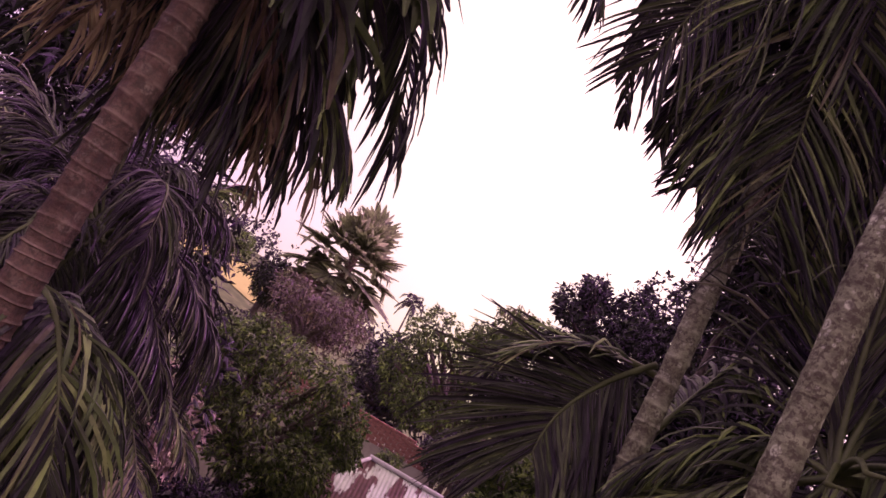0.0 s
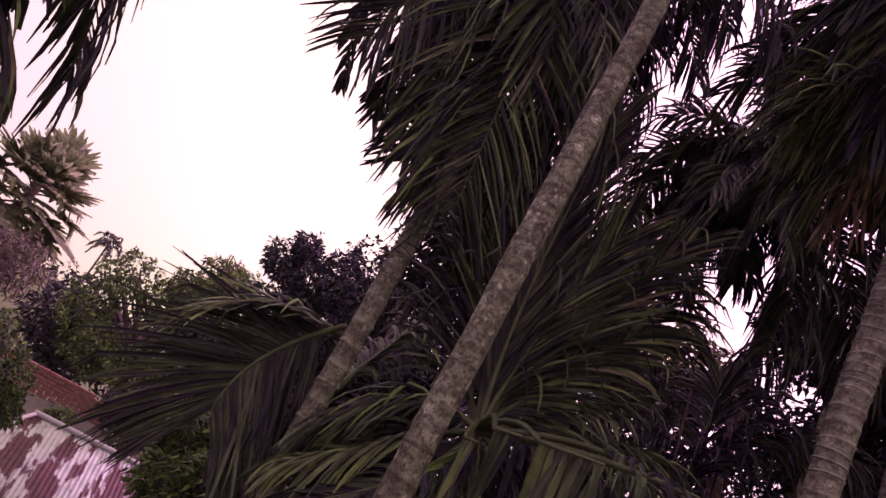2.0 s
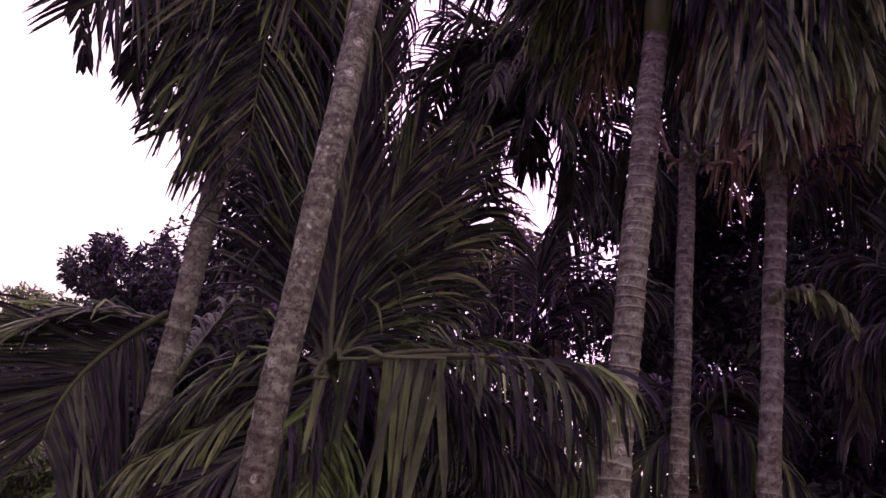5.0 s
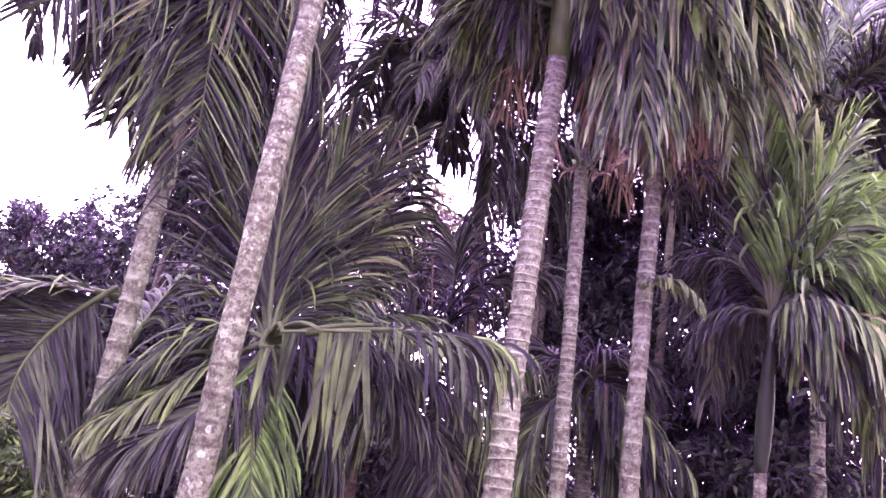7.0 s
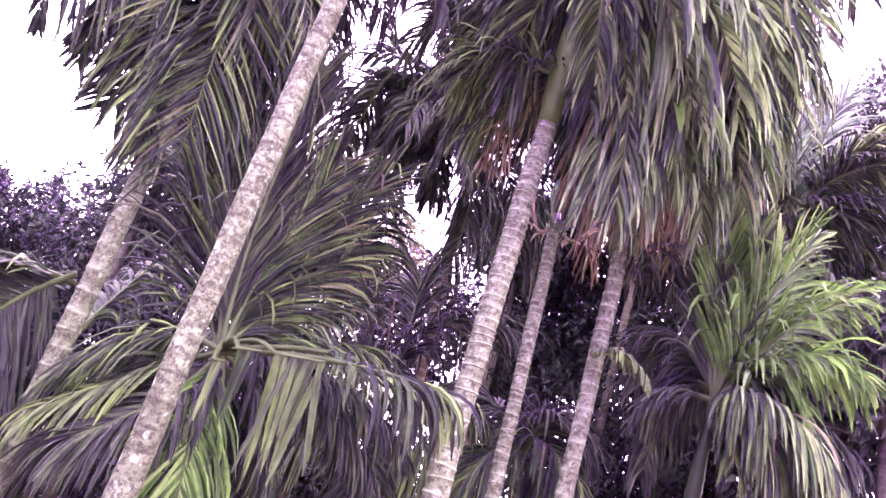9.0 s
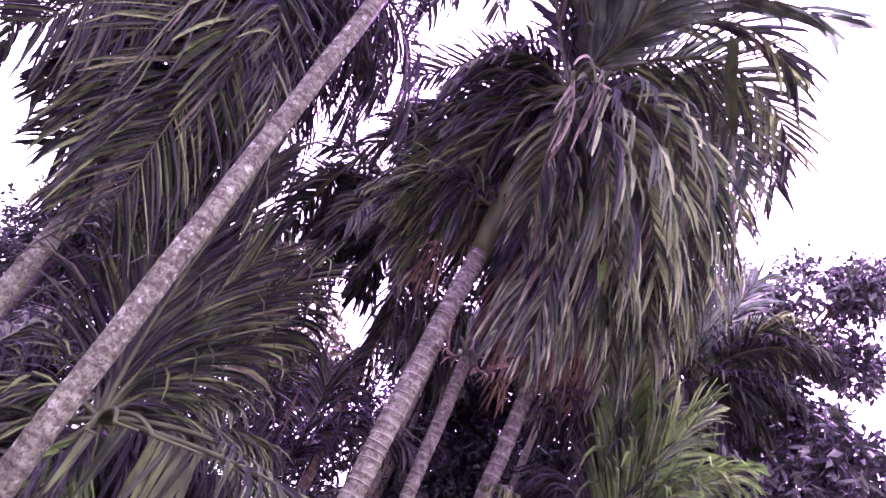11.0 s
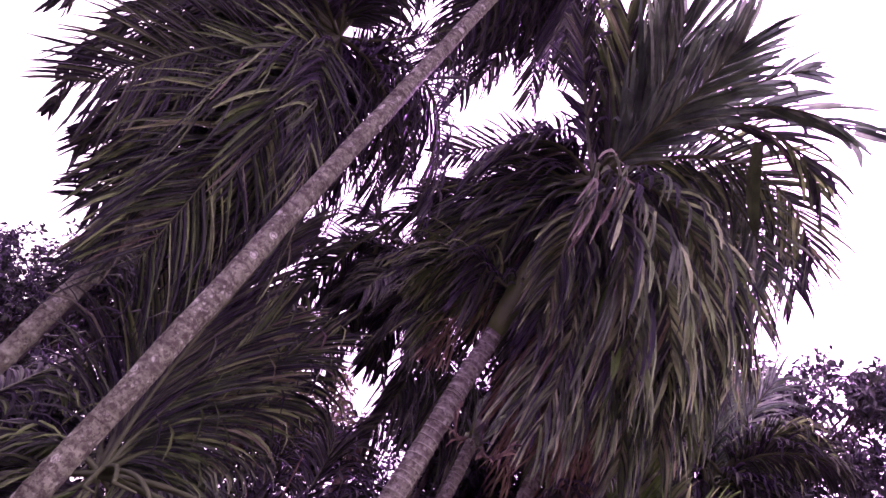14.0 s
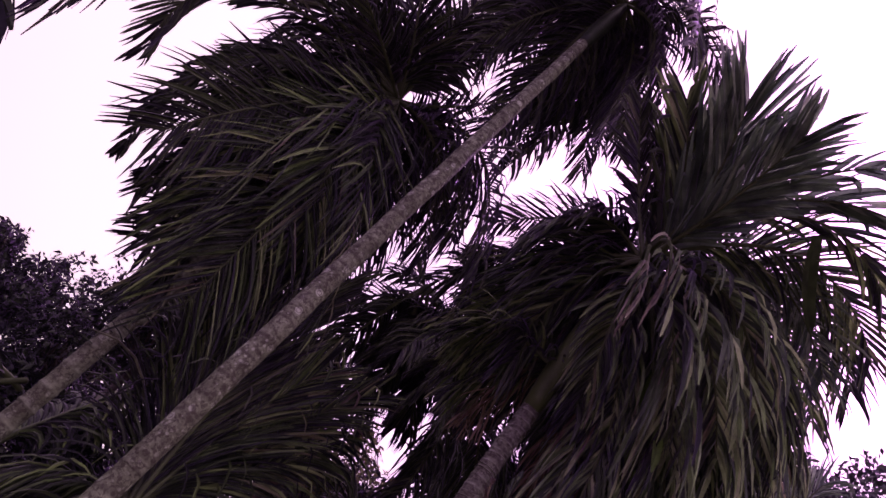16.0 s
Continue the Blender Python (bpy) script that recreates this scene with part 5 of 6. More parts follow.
palm_shade = areca("areca palm with dark hanging fronds", ((-1.69, 4.29, 0.00), (-1.81, 4.23, 2.07), (-2.00, 4.14, 4.13)), 0.055, 0.05, BARK_PLAIN, 0.085, 15)
frond(palm_shade, (-2.04, 4.23, 4.24), (-1.73, 4.26, 4.42), (-1.11, 4.34, 4.03), 0.6, 1.0, PALM_SHADED, width=0.018, n=80)
frond(palm_shade, (-2.04, 4.23, 4.24), (-2.40, 3.92, 4.30), (-2.50, 3.72, 4.08), 0.6, 0.7, PALM_SHADED, width=0.018, n=80)
frond(palm_shade, (-2.04, 4.23, 4.24), (-1.97, 4.24, 4.81), (-1.48, 4.45, 4.69), 0.5, 0.7, PALM_SHADED, width=0.018, n=80)
frond(palm_shade, (-2.04, 4.23, 4.24), (-2.28, 4.20, 4.75), (-2.40, 4.19, 5.19), 0.6, 0.4, PALM_SHADED, width=0.018, n=80)
frond(palm_shade, (-2.04, 4.23, 4.24), (-1.64, 4.18, 4.15), (-1.26, 4.16, 3.75), 0.6, 1.0, PALM_SHADED, width=0.018, n=80)
frond(palm_shade, (-2.04, 4.23, 4.24), (-2.48, 4.22, 4.56), (-2.82, 4.10, 4.81), 0.6, 0.5, PALM_SHADED, width=0.018, n=80)
frond(palm_shade, (-2.04, 4.23, 4.24), (-2.03, 3.99, 3.97), (-1.92, 3.85, 3.52), 0.6, 0.8, PALM_SHADED, width=0.018, n=80)
frond(palm_shade, (-2.04, 4.23, 4.24), (-1.89, 4.61, 4.72), (-1.67, 4.78, 4.99), 0.4, 0.6, PALM, width=0.018, n=80)
frond(palm_first, (-1.25, 2.37, 4.11), (-1.04, 2.29, 4.03), (-0.79, 2.20, 3.70), 0.5, 0.7, PALM, width=0.03, n=64)
frond(palm_first, (-1.25, 2.37, 4.11), (-1.07, 2.45, 4.07), (-0.81, 2.45, 3.87), 0.4, 0.9, CURTAIN, width=0.026, n=50, gap=0.2)
frond(palm_first, (-1.25, 2.37, 4.11), (-1.16, 2.28, 4.00), (-1.00, 2.17, 3.71), 0.5, 0.8, PALM)
frond(palm_first, (-1.25, 2.19, 5.71), (-1.18, 2.43, 5.32), (-1.03, 2.51, 4.84), 0.46, 0.5, PALM_SHADED, ahead=2.0, width=0.03, n=26, gap=0.15, bare=0.15)
frond(palm_first, (-1.25, 2.19, 5.71), (-1.13, 2.45, 5.33), (-0.91, 2.55, 4.85), 0.46, 0.5, DRY, ahead=2.0, width=0.02, n=26, gap=0.15, bare=0.15, dry=True)
frond(palm_first, (-1.25, 2.19, 5.71), (-1.10, 2.44, 5.38), (-0.85, 2.56, 4.94), 0.46, 0.5, PALM_SHADED, ahead=2.0, width=0.034, n=26, gap=0.15, bare=0.15)
frond(palm_first, (-1.25, 2.19, 5.71), (-1.04, 2.46, 5.40), (-0.73, 2.59, 4.97), 0.46, 0.5, DRY, ahead=2.0, width=0.024, n=26, gap=0.15, bare=0.15, dry=True)
frond(palm_first, (-1.25, 2.19, 5.71), (-1.01, 2.46, 5.44), (-0.66, 2.59, 5.05), 0.46, 0.5, PALM, ahead=2.0, width=0.036, n=26, gap=0.15, bare=0.15)
frond(palm_first, (-1.25, 2.19, 5.71), (-1.10, 2.42, 5.43), (-0.87, 2.52, 5.07), 0.46, 0.5, PALM_SHADED, ahead=2.0, width=0.034, n=26, gap=0.15, bare=0.15)
frond(palm_first, (-1.25, 2.19, 5.71), (-1.20, 2.39, 5.39), (-1.07, 2.46, 5.00), 0.46, 0.5, PALM_SHADED, ahead=2.0, width=0.03, n=26, gap=0.15, bare=0.15)
palm_small = areca("small palm with thin dull leaflets", ((-1.23, 4.91, 0.00), (-1.40, 4.85, 1.76), (-1.70, 4.74, 3.51)), 0.05, 0.045, BARK_PLAIN, 0.085, 16)
frond(palm_small, (-1.80, 4.90, 3.54), (-1.43, 4.92, 3.54), (-0.98, 4.86, 3.24), 0.35, 0.4, PALM, width=0.025)
frond(palm_small, (-1.80, 4.90, 3.54), (-1.84, 4.94, 3.88), (-1.60, 5.03, 4.02), 0.35, 0.4, PALM, width=0.025)
frond(palm_small, (-1.80, 4.90, 3.54), (-1.67, 4.68, 3.29), (-1.43, 4.51, 2.82), 0.35, 0.4, PALM, width=0.025)
frond(palm_small, (-1.80, 4.90, 3.54), (-1.40, 4.76, 3.27), (-1.11, 4.64, 2.97), 0.35, 0.4, PALM, width=0.025)
mop(palm_first, (-1.27, 2.23, 5.74), 6, 1.0, 0.5, 206, PALM_SHADED, low=-50, high=50)
mop(palm_shade, (-2.06, 4.27, 4.24), 8, 1.1, 0.6, 207, PALM_SHADED, low=-60, high=60, width=0.018, n=70)


# ---- broadleaf trees ----
broad_tree("round dense mango tree with bright leaf tips", (-1.57, 10.89, 3.00), 1.5, 1.5, 32000, 0.1, MANGO, 21, lobes=60, name='mango_tree', squash=0.75, spread=0.84, lobe=(0.15, 0.24), shell=0.75, ratio=0.38)
broad_tree("dark green trees behind the wall", (1.74, 20.00, 4.88), 2.6, 2.2, 17000, 0.15, MANGO, 22, lobes=40, spread=0.82, lobe=(0.16, 0.27), shell=0.75, ratio=0.4)
broad_tree("leafy tree with sunlit top", (2.63, 18.81, 6.26), 1.6, 1.6, 10000, 0.14, MANGO, 23, lobes=30, spread=0.8, lobe=(0.17, 0.28), shell=0.75, ratio=0.4)
broad_tree("dark low tree in shade", (-0.11, 22.08, 3.82), 2.0, 1.9, 4500, 0.24, SHADE, 24)
broad_tree("russet thinning tree below a fan palm", (-3.91, 25.80, 4.47), 2.2, 1.7, 5000, 0.22, RUSSET, 25)
broad_tree("round dark tree on the slope", (-7.69, 33.21, 5.02), 1.7, 1.6, 3000, 0.3, SHADE, 26)
broad_tree("round-topped tree with leaves darkened for shade", (3.13, 13.43, 7.10), 1.25, 1.2, 10000, 0.12, SHADE, 27, lobes=22, spread=0.78, lobe=(0.2, 0.32), ratio=0.45)
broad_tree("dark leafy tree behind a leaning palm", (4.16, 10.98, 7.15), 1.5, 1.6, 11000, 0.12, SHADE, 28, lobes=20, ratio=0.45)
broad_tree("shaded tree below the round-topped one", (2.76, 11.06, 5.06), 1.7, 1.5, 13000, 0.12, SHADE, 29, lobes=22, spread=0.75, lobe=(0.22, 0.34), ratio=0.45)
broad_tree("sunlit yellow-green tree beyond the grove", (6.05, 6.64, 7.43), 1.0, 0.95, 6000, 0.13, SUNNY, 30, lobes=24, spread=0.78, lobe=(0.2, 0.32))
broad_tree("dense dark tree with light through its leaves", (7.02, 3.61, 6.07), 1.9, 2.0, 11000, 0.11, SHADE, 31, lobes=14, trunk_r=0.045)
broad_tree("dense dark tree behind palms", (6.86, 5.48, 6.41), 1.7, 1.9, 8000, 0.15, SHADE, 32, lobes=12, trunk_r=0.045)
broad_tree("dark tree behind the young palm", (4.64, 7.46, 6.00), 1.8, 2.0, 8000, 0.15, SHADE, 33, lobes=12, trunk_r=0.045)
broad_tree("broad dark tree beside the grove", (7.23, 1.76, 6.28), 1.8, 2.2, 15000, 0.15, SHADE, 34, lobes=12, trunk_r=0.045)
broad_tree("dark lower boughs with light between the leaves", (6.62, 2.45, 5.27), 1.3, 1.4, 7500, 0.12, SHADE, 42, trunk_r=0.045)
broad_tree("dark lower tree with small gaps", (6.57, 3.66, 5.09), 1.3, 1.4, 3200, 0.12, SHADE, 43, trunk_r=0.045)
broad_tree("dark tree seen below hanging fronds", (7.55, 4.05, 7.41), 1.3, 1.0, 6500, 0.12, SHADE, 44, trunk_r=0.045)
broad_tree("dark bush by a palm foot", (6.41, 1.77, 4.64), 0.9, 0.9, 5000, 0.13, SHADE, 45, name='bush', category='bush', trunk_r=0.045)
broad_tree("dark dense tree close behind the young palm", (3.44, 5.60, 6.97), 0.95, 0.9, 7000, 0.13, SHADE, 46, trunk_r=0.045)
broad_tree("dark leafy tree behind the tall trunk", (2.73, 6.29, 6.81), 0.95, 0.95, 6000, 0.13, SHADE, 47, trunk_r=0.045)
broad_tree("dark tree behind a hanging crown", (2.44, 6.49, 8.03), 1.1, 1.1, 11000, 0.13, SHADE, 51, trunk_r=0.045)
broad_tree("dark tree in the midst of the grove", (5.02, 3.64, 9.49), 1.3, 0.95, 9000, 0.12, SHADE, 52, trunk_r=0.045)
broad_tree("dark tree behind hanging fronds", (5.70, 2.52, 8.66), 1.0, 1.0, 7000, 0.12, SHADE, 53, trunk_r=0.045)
broad_tree("small dark tree beside a brick wall", (1.93, 15.42, 3.25), 0.75, 0.9, 4000, 0.13, SHADE, 59)
broad_tree("low bush before a plastered wall", (0.63, 14.67, 2.67), 0.3, 0.3, 1200, 0.1, MANGO, 60, name='bush', category='bush')
broad_tree("dark bush at the foot of a mango tree", (-1.63, 9.53, 1.56), 0.75, 0.6, 6000, 0.11, SHADE, 61, name='bush', category='bush')
broad_tree("low dark bush in tree shade", (-0.75, 10.18, 1.64), 0.6, 0.45, 4000, 0.11, SHADE, 62, name='bush', category='bush')
broad_tree("dark dense tree low beside the grove", (7.14, 0.74, 8.34), 0.9, 0.8, 8000, 0.11, SHADE, 63, lobes=16, ratio=0.42, trunk_r=0.045)
broad_tree("dark leafy tree below drooping fronds", (3.83, 5.06, 4.74), 0.7, 0.65, 8000, 0.11, SHADE, 64, lobes=14, ratio=0.42, trunk_r=0.045)
broad_tree("dark leafy tree behind slender stems", (7.43, 4.49, 7.12), 1.1, 1.2, 9000, 0.12, SHADE, 65, lobes=14, ratio=0.42, trunk_r=0.045)
broad_tree("low green bush behind a bent palm", (1.61, 5.76, 3.78), 0.5, 0.42, 4000, 0.1, MANGO, 66, lobes=14, spread=0.75, lobe=(0.2, 0.32), name='bush', category='bush', trunk_r=0.045)
broad_tree("dark low tree below the bluish palm", (7.14, 1.61, 7.87), 0.9, 0.8, 6000, 0.12, GLOSSY, 54, trunk_r=0.045)
broad_tree("dark low tree among the stems", (3.59, 4.48, 4.12), 0.8, 0.75, 8000, 0.11, SHADE, 55, trunk_r=0.045)
broad_tree("dark low tree behind palm stems", (5.03, 4.11, 4.54), 0.9, 0.8, 7000, 0.11, SHADE, 56, trunk_r=0.045)
broad_tree("bright low tree with pale new leaves", (1.57, 6.72, 3.86), 0.7, 0.6, 5000, 0.11, MANGO, 57, lobes=16, spread=0.75, lobe=(0.2, 0.32), trunk_r=0.045)
broad_tree("russet tree on the near slope", (-7.36, 39.41, 3.46), 2.0, 1.9, 3500, 0.3, RUSSET, 48)
broad_tree("dark tree below the slope", (-6.36, 26.26, 2.20), 1.7, 1.6, 3500, 0.25, SHADE, 49)
broad_tree("green tree on the slope", (-23.72, 74.36, 7.36), 2.8, 2.2, 2500, 0.5, MANGO, 50)
broad_tree("tree with drooping leaves against the sky", (7.18, 0.51, 9.78), 1.15, 1.1, 7000, 0.12, GLOSSY, 35, lobes=16, spread=0.75, lobe=(0.2, 0.34), ratio=0.42, trunk_r=0.045)
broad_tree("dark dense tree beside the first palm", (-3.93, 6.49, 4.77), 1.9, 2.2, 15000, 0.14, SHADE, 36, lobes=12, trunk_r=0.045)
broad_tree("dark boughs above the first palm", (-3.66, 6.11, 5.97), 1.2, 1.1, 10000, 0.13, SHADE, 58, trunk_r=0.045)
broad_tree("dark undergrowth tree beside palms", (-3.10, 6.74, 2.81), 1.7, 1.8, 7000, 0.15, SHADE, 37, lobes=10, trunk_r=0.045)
broad_tree("dull bush on an earth bank", (-2.48, 8.55, 2.57), 0.8, 0.9, 3000, 0.12, PALE, 38, name='bush', category='bush', trunk_r=0.045)
broad_tree("low green tree beside the grove", (2.25, 8.75, 4.27), 0.5, 0.55, 1500, 0.12, MANGO, 39, trunk_r=0.045)
broad_tree("low leafy tree in the shade", (1.76, 7.80, 4.12), 0.5, 0.6, 1500, 0.12, MANGO, 40, trunk_r=0.045)
broad_tree("pale thin tree on the skyline", (3.38, 29.57, 8.81), 0.9, 0.7, 700, 0.25, SUNNY, 41)
broad_tree("leafy dark shrub tree with broad glossy leaves", (5.81, 0.36, 6.60), 1.15, 1.2, 11000, 0.13, GLOSSY, 72, lobes=16, spread=0.75, lobe=(0.24, 0.36), ratio=0.42, trunk_r=0.045)
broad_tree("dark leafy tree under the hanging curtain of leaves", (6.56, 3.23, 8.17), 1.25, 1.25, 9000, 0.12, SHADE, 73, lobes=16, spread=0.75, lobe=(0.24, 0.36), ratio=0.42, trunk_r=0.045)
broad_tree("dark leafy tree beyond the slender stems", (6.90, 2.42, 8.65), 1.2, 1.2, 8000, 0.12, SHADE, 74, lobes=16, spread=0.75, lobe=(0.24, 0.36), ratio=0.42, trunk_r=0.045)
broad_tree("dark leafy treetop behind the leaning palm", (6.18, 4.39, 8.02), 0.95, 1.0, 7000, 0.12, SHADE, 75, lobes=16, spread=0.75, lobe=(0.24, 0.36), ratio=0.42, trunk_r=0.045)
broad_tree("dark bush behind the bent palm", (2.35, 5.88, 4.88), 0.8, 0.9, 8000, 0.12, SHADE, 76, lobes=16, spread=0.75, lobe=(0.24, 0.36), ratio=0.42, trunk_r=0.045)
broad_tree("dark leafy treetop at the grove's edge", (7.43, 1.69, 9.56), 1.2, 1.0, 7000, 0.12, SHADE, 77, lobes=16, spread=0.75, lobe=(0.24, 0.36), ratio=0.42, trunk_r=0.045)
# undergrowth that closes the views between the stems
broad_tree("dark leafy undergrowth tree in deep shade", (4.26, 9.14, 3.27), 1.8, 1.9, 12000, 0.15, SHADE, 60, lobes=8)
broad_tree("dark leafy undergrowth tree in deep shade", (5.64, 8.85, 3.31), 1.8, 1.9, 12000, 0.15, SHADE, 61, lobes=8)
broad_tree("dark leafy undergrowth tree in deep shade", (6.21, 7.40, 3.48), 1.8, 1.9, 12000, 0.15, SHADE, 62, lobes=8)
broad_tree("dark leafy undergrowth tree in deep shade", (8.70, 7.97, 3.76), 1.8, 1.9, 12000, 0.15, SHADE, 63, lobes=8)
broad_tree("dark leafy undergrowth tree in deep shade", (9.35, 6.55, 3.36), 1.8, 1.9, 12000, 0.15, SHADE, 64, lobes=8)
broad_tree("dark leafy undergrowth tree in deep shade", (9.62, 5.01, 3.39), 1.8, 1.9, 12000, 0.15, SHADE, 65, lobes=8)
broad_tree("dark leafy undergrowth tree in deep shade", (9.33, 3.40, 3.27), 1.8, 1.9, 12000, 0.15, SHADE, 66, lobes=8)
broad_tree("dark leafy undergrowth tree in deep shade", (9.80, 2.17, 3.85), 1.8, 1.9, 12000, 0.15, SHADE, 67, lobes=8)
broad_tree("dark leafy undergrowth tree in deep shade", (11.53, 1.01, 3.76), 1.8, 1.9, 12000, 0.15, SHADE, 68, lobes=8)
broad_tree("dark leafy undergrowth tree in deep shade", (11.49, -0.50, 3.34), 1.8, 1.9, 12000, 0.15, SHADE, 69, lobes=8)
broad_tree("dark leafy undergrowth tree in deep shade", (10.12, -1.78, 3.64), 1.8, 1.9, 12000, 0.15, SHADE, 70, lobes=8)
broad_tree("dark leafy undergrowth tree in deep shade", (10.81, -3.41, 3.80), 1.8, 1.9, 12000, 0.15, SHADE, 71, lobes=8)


# ---- ground, hillside and what stands beyond the grove ----
def height(x, y):
    """The lie of the land: level round the grove, a slope far off."""
    far = max(0.0, math.hypot(x, y) - 62.0)
    slope = 1 / (1 + math.exp((x + 6) / 9.0))
    rise = min(far / 45.0, 1.0) ** 1.3 * 9.0 * slope + min(far / 400.0, 1.0) * 6.0
    return rise + (0.25 * math.sin(x * 0.11) * math.cos(y * 0.09) if far > 0 else 0.0)


def build_ground():
    radii = [0, 4, 8, 12, 16, 22, 30, 40, 52, 62, 68, 74, 80, 86, 92, 98, 105, 112, 120, 135, 160, 200, 300, 500, 900, 1600, 3000]
    verts, faces, n = [(0, 0, 0)], [], 96
    for r in radii[1:]:
        for k in range(n):
            a = 2 * math.pi * k / n
            x, y = r * math.sin(a), r * math.cos(a)
            verts.append((x, y, height(x, y)))
    for k in range(n):
        faces.append((0, 1 + (k + 1) % n, 1 + k))
    for i in range(len(radii) - 2):
        for k in range(n):
            a, b = 1 + i * n + k, 1 + i * n + (k + 1) % n
            faces.append((a, b, b + n, a + n))
    g = link_mesh("ground", verts, faces, GRASS, smooth=True)
    tagged(g, "grassy ground with earth patches under the trees", "ground", kind="structure")


build_ground()


def field_patch():
    verts, faces, nx, ny = [], [], 24, 14
    for j in range(ny + 1):
        for i in range(nx + 1):
            u, v = i / nx, j / ny
            x, y = -33 + 14 * u + 1.2 * math.sin(6 * v), 80 + 13 * v + 1.5 * math.sin(4 * u)
            verts.append((x, y, height(x, y) + 0.12))
    for j in range(ny):
        for i in range(nx):
            a = j * (nx + 1) + i
            faces.append((a, a + 1, a + nx + 2, a + nx + 1))
    f = link_mesh("field", verts, faces, FIELD, smooth=True)
    tagged(f, "yellow sunlit field on the far slope", "field", kind="structure")


field_patch()


def far_woods():
    rng = np.random.default_rng(77)
    lobes = []
    for _ in range(150):
        a = radians(rng.uniform(-40, 60))
        r = rng.uniform(92, 135)
        x, y = r * math.sin(a), r * math.cos(a)
        if -36 < x < -16 and y < 100:
            continue
        s = rng.uniform(1.6, 3.0)
        lobes.append((np.array([x, y, height(x, y) + s * 0.9]), (s, s, s)))
    w = crown_leaves("far_woods", None, lobes, 14000, 0.7, SHADE, rng, ratio=0.6)
    tagged(w, "dark green woods along the far hillside", "woods", kind="stuff")


far_woods()


def fan_leaf(verts, faces, base, direction, length, radius, rng, n=24):
    """A stalk and a pleated fan of narrow segments."""
    d = unit(direction)
    hub = np.array(base) + d * length + DOWN * length * 0.18
    d2 = unit(d + DOWN * 0.35)
    side = unit(np.cross(d2, np.array([0.1, 0.05, 1.0])))
    nrm = np.cross(side, d2)
    tube(verts, faces, bezier(base, (np.array(base) + hub) / 2 + np.array([0, 0, length * 0.06]), hub, 5), [0.05, 0.045, 0.04, 0.035, 0.03], 4)
    a = np.radians(-115 + 230 * np.arange(n) / (n - 1) + rng.normal(0, 2, n))[:, None]
    e = norms(d2 * np.cos(a) + side * np.sin(a) + nrm * 0.15)
    v, f = blades(np.repeat(hub[None], n, 0), e, np.cross(e, nrm), radius * rng.uniform(0.85, 1.1, n), radius * 0.2, 0.1, rng, fold=0.3, kinks=0.1)
    faces += (f + len(verts)).tolist()
    verts += list(v)


def fan_palm(x, y, z_top, label):
    rng = np.random.default_rng(5)
    root = thing("fan_palm", label, "palm tree")
    root.location = (x, y, 0)
    ringed_trunk(root, ((x, y, 0), (x + 0.05, y, z_top / 2), (x, y, z_top)), 0.26, 0.2, BARK_RED, 0.3, 14, seed=3)
    for k in range(46):
        a = 2.4 * k
        el = radians(84 - 3.5 * k)
        d = np.array([math.cos(a) * math.cos(el), math.sin(a) * math.cos(el), math.sin(el)])
        verts, faces = [], []
        fan_leaf(verts, faces, (x, y, z_top - 0.035 * k), d, rng.uniform(1.0, 1.7), rng.uniform(1.1, 1.6), rng)
        link_mesh("fan_leaf", verts, faces, FAN if k < 36 else DRY, root)


fan_palm(-4.6, 31.5, 8.0, "tall fan palm with grey-green pleated leaves and dry skirt")


def coconut(x, y, z_top, r, label):
    root = thing("coconut_palm", label, "palm tree")
    root.location = (x, y, height(x, y))
    verts, faces = [], []
    tube(verts, faces, bezier((x, y, height(x, y)), (x + 0.3, y, z_top / 2), (x, y, z_top), 10), np.linspace(0.22, 0.14, 10), 8)
    link_mesh("trunk", verts, faces, WOOD, root, smooth=True)
    for k in range(13):
        a, el = 2.4 * k, radians(62 - 8.5 * k)
        d = np.array([math.cos(a) * math.cos(el), math.sin(a) * math.cos(el), math.sin(el)])
        b = np.array([x, y, z_top])
        m = b + d * r * 0.6 + np.array([0, 0, 0.12 * r])
        c = b + d * r + DOWN * r * 0.35
        frond(root, b, m, c, r * 0.34, 0.8, PALM_SHADED, n=26, width=0.16)


coconut(-3.9, 110.0, 14.4, 2.5, "slim coconut palm rising above the far trees")


def block(parent, name, lo, hi, material, label="", bevel=0.01):
    bm = bmesh.new()
    bmesh.ops.create_cube(bm, size=1)
    off = np.array(parent.location) if parent else np.zeros(3)
    for v in bm.verts:
        v.co = Vector([lo[i] + (hi[i] - lo[i]) * (v.co[i] + 0.5) - off[i] for i in range(3)])
    bmesh.ops.bevel(bm, geom=bm.edges[:], offset=bevel, segments=1, affect="EDGES")
    return part(name, bm, material, parent, label)


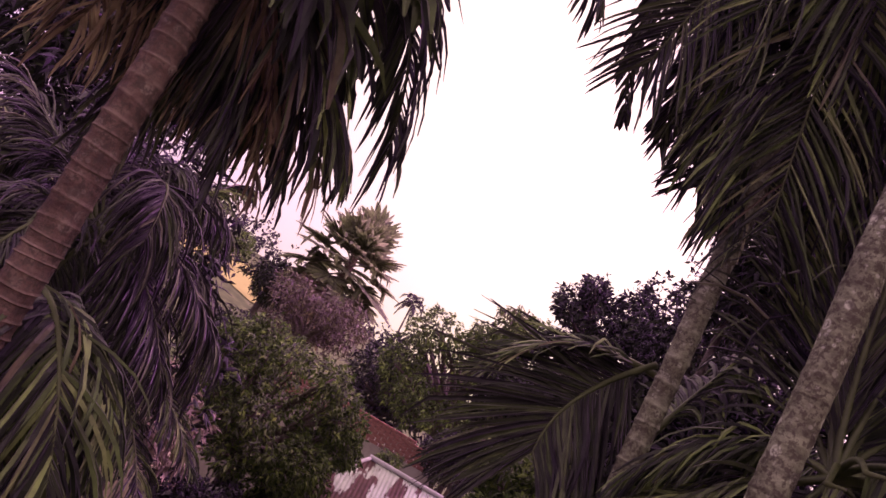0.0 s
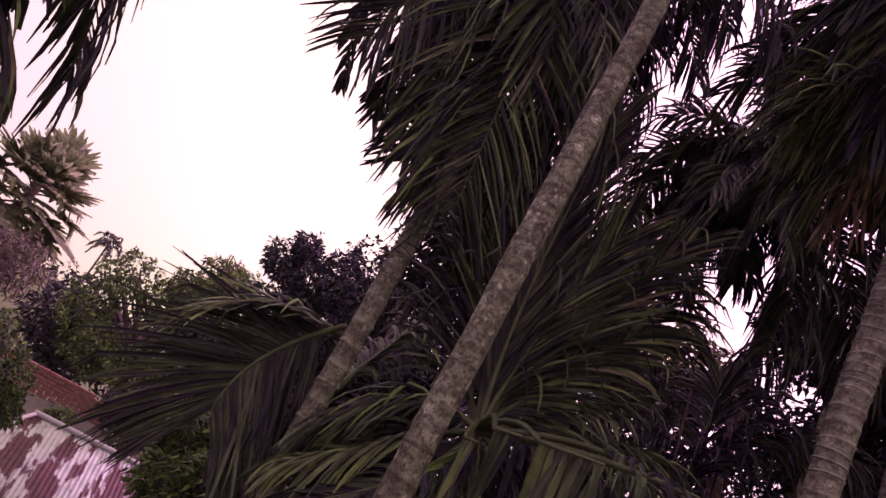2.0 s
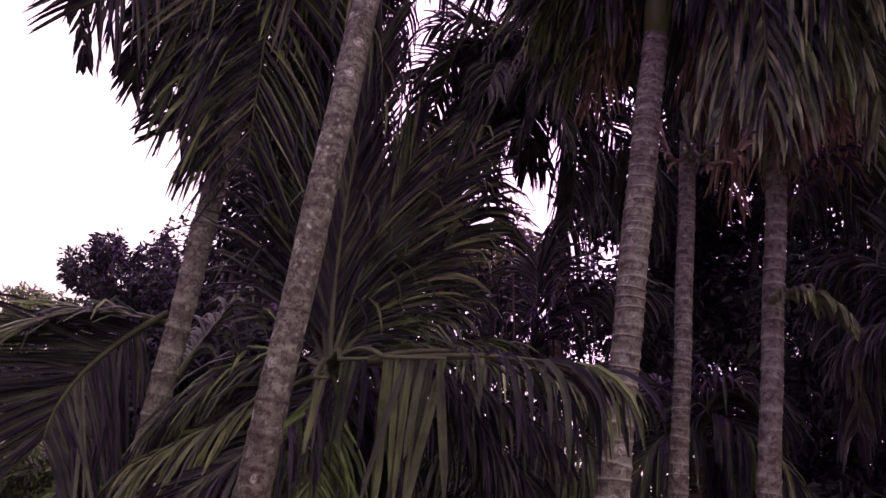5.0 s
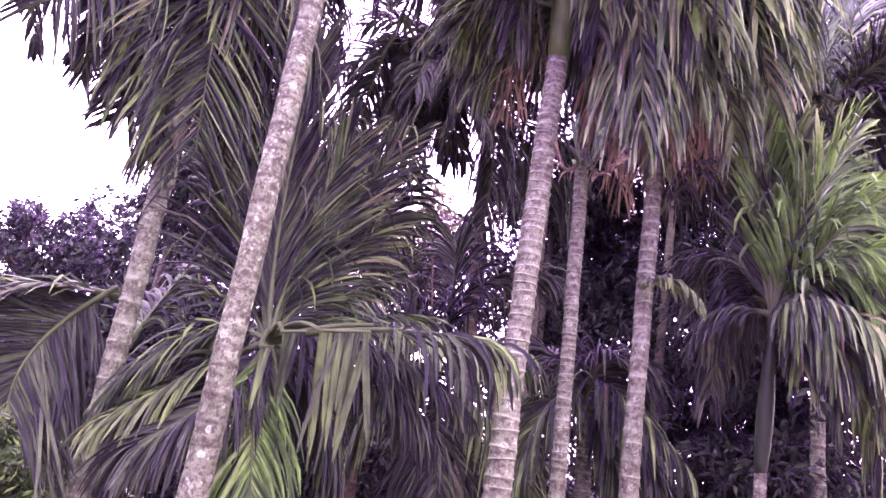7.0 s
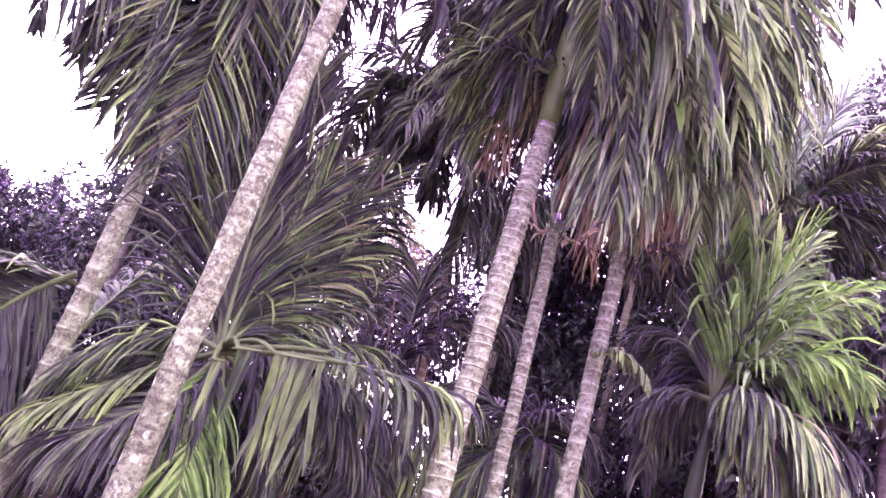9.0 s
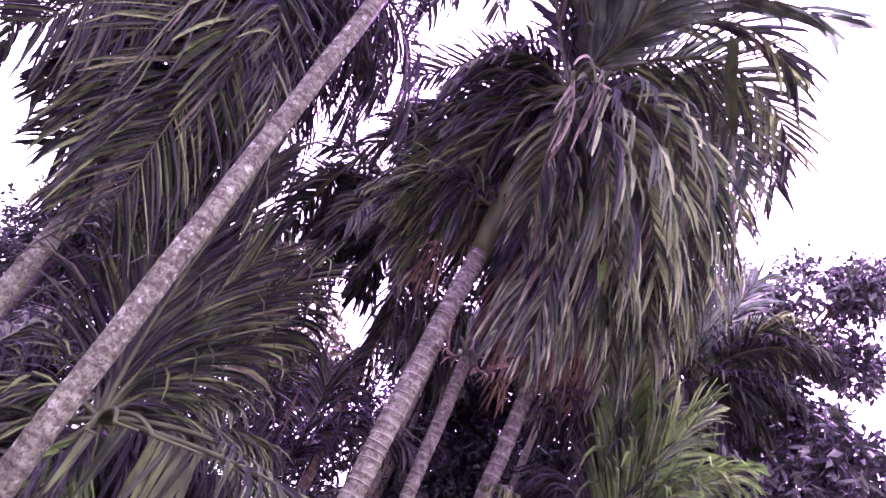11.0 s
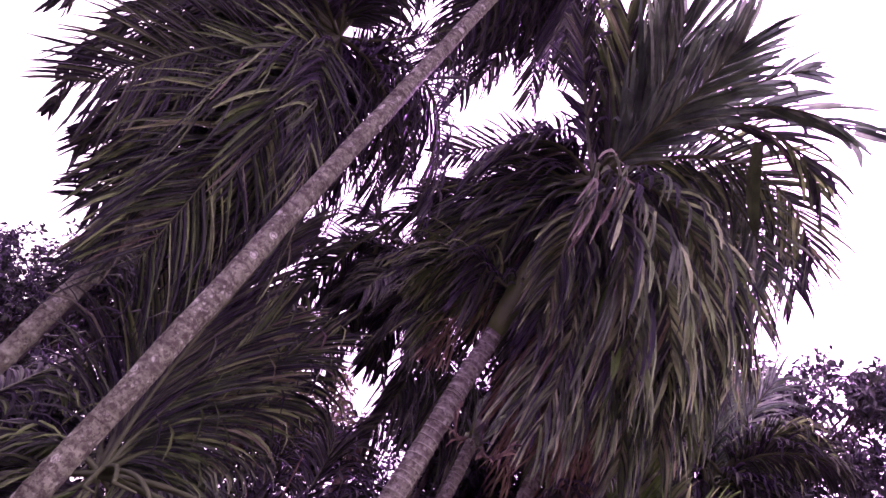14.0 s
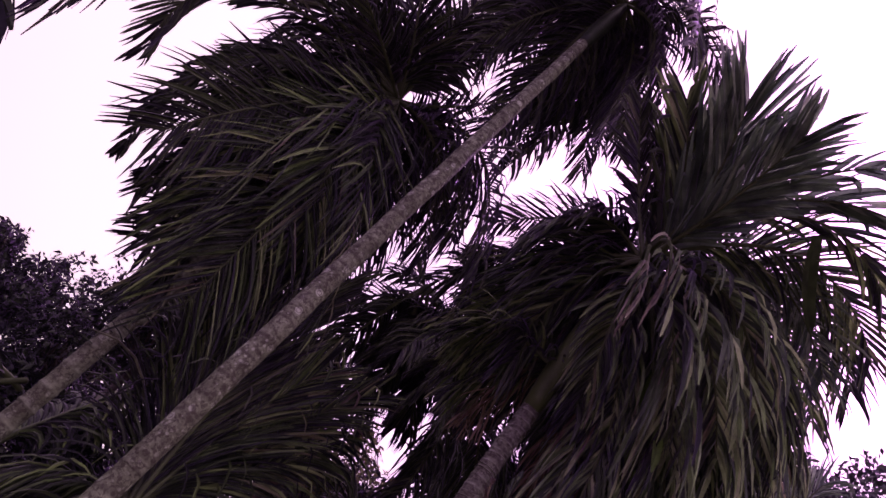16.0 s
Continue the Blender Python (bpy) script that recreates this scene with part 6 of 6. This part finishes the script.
def shed():
    """A low house under a rusty corrugated roof, hipped at its near end."""
    root = thing("shed", "low house with a rusty corrugated metal roof", "house")
    root.location = (1.6, 13.0, 0)
    block(root, "wall", (-0.5, 11.95, 0), (4.2, 12.1, 1.85), PLASTER)
    block(root, "wall", (-0.5, 13.9, 0), (4.2, 14.05, 1.85), PLASTER)
    block(root, "wall", (-0.5, 12.1, 0), (-0.35, 13.9, 1.85), PLASTER)
    block(root, "wall", (4.05, 12.1, 0), (4.2, 13.9, 1.85), PLASTER)
    ridge, eave, y0, y1 = 2.80, 1.86, 11.6, 13.05

    def slope(y_eave, y_ridge):
        verts, faces, n, m = [], [], 260, 10
        for i in range(n + 1):
            x = -0.85 + 5.3 * i / n
            top = min(1.0, max(0.02, (x + 0.85) / 1.1))
            wave = 0.012 * math.sin(2 * math.pi * x / 0.076)
            for j in range(m + 1):
                v = top * j / m
                verts.append((x, y_eave + (y_ridge - y_eave) * v, eave + (ridge - eave) * v + wave))
        for i in range(n):
            for j in range(m):
                a = i * (m + 1) + j
                faces.append((a, a + m + 1, a + m + 2, a + 1))
        ob = link_mesh("roof_sheet", verts, faces, RUST, root, "corrugated sheet with red rust patches")
        mod = ob.modifiers.new("sheet", "SOLIDIFY")
        mod.thickness = 0.004

    slope(y0, y1)
    slope(14.5, y1)
    verts, faces = [], []
    n, m = 90, 8
    for i in range(n + 1):
        y = y0 + (14.5 - y0) * i / n
        top = max(0.02, 1 - abs(y - y1) / (y1 - y0))
        wave = 0.012 * math.sin(2 * math.pi * y / 0.076)
        for j in range(m + 1):
            v = top * j / m
            verts.append((-0.85 + 1.1 * v, y, eave + (ridge - eave) * v + wave))
    for i in range(n):
        for j in range(m):
            a = i * (m + 1) + j
            faces.append((a, a + m + 1, a + m + 2, a + 1))
    link_mesh("roof_sheet", verts, faces, RUST, root, "corrugated sheet with red rust patches")
    verts, faces = [], []
    tube(verts, faces, [(0.2, y1, ridge + 0.02), (4.45, y1, ridge + 0.02)], [0.05, 0.05], 8)
    link_mesh("ridge_cap", verts, faces, CAP, root, smooth=True)
    verts, faces = [], []
    tube(verts, faces, [(-0.87, y0, eave + 0.02), (0.25, y1, ridge + 0.02)], [0.035, 0.035], 8)
    link_mesh("hip_cap", verts, faces, CAP, root, smooth=True)


shed()


def brick_house():
    root = thing("brick_house", "unfinished house wall of weathered plaster and red brick", "house")
    root.location = (0, 16.2, 0)
    block(root, "wall", (-3.2, 16.0, 0), (1.75, 16.22, 2.72), PLASTER, "stained pinkish plaster wall")
    block(root, "wall", (-3.2, 16.22, 0), (-2.98, 19.5, 2.72), PLASTER)
    block(root, "wall", (1.53, 16.22, 0), (1.75, 19.5, 2.72), PLASTER)
    block(root, "wall", (-2.98, 19.28, 0), (1.53, 19.5, 2.72), PLASTER)
    block(root, "roof", (-2.98, 16.22, 2.60), (1.53, 19.28, 2.70), PLASTER)
    first = None
    for row in range(7):
        for k in range(20):
            x = -3.2 + 0.25 * k + (0.125 if row % 2 else 0)
            if x + 0.235 > 1.75 or (row == 6 and k % 7 == 3):
                continue
            z = 2.722 + row * 0.075
            if first is None:
                first = block(root, "brick", (x, 15.995, z), (x + 0.238, 16.1, z + 0.066), BRICK, bevel=0.006)
                at0 = (x, z)
                continue
            b = first.copy()
            scene.collection.objects.link(b)
            b.location = (x - at0[0], random.uniform(-0.006, 0.006), z - at0[1])


brick_house()


def earth_bank():
    verts, faces, nx, ny = [], [], 20, 10
    for j in range(ny + 1):
        for i in range(nx + 1):
            u, v = i / nx, j / ny
            x, y = -5.6 + 3.2 * u, 12.8 + 1.8 * v
            edge = min(u, 1 - u, v, 1 - v) * 5
            verts.append((x, y, 1.25 * min(1, edge) * (0.8 + 0.2 * math.sin(5 * u + 3 * v)) - 0.05))
    for j in range(ny):
        for i in range(nx):
            a = j * (nx + 1) + i
            faces.append((a, a + 1, a + nx + 2, a + nx + 1))
    b = link_mesh("earth_bank", verts, faces, EARTH, smooth=True)
    tagged(b, "pale bare earth bank beside a bush", "bank", kind="structure")


earth_bank()


def unseen_house():
    """Unseen house the grove is viewed from: terrace underfoot, wall added to block light behind."""
    root = thing("unseen_terrace", "unseen added house wall and upper floor slab", "house", kind="structure")
    root.location = (-1.0, -2.6, 0)
    # unseen wall, raised to cut sky light from behind the camera
    block(root, "wall", (-9.0, -2.9, 0), (8.0, -2.6, 6.0), PLASTER)
    block(root, "slab", (-9.0, -2.6, 2.6), (8.0, 0.4, 2.78), PLASTER)


unseen_house()
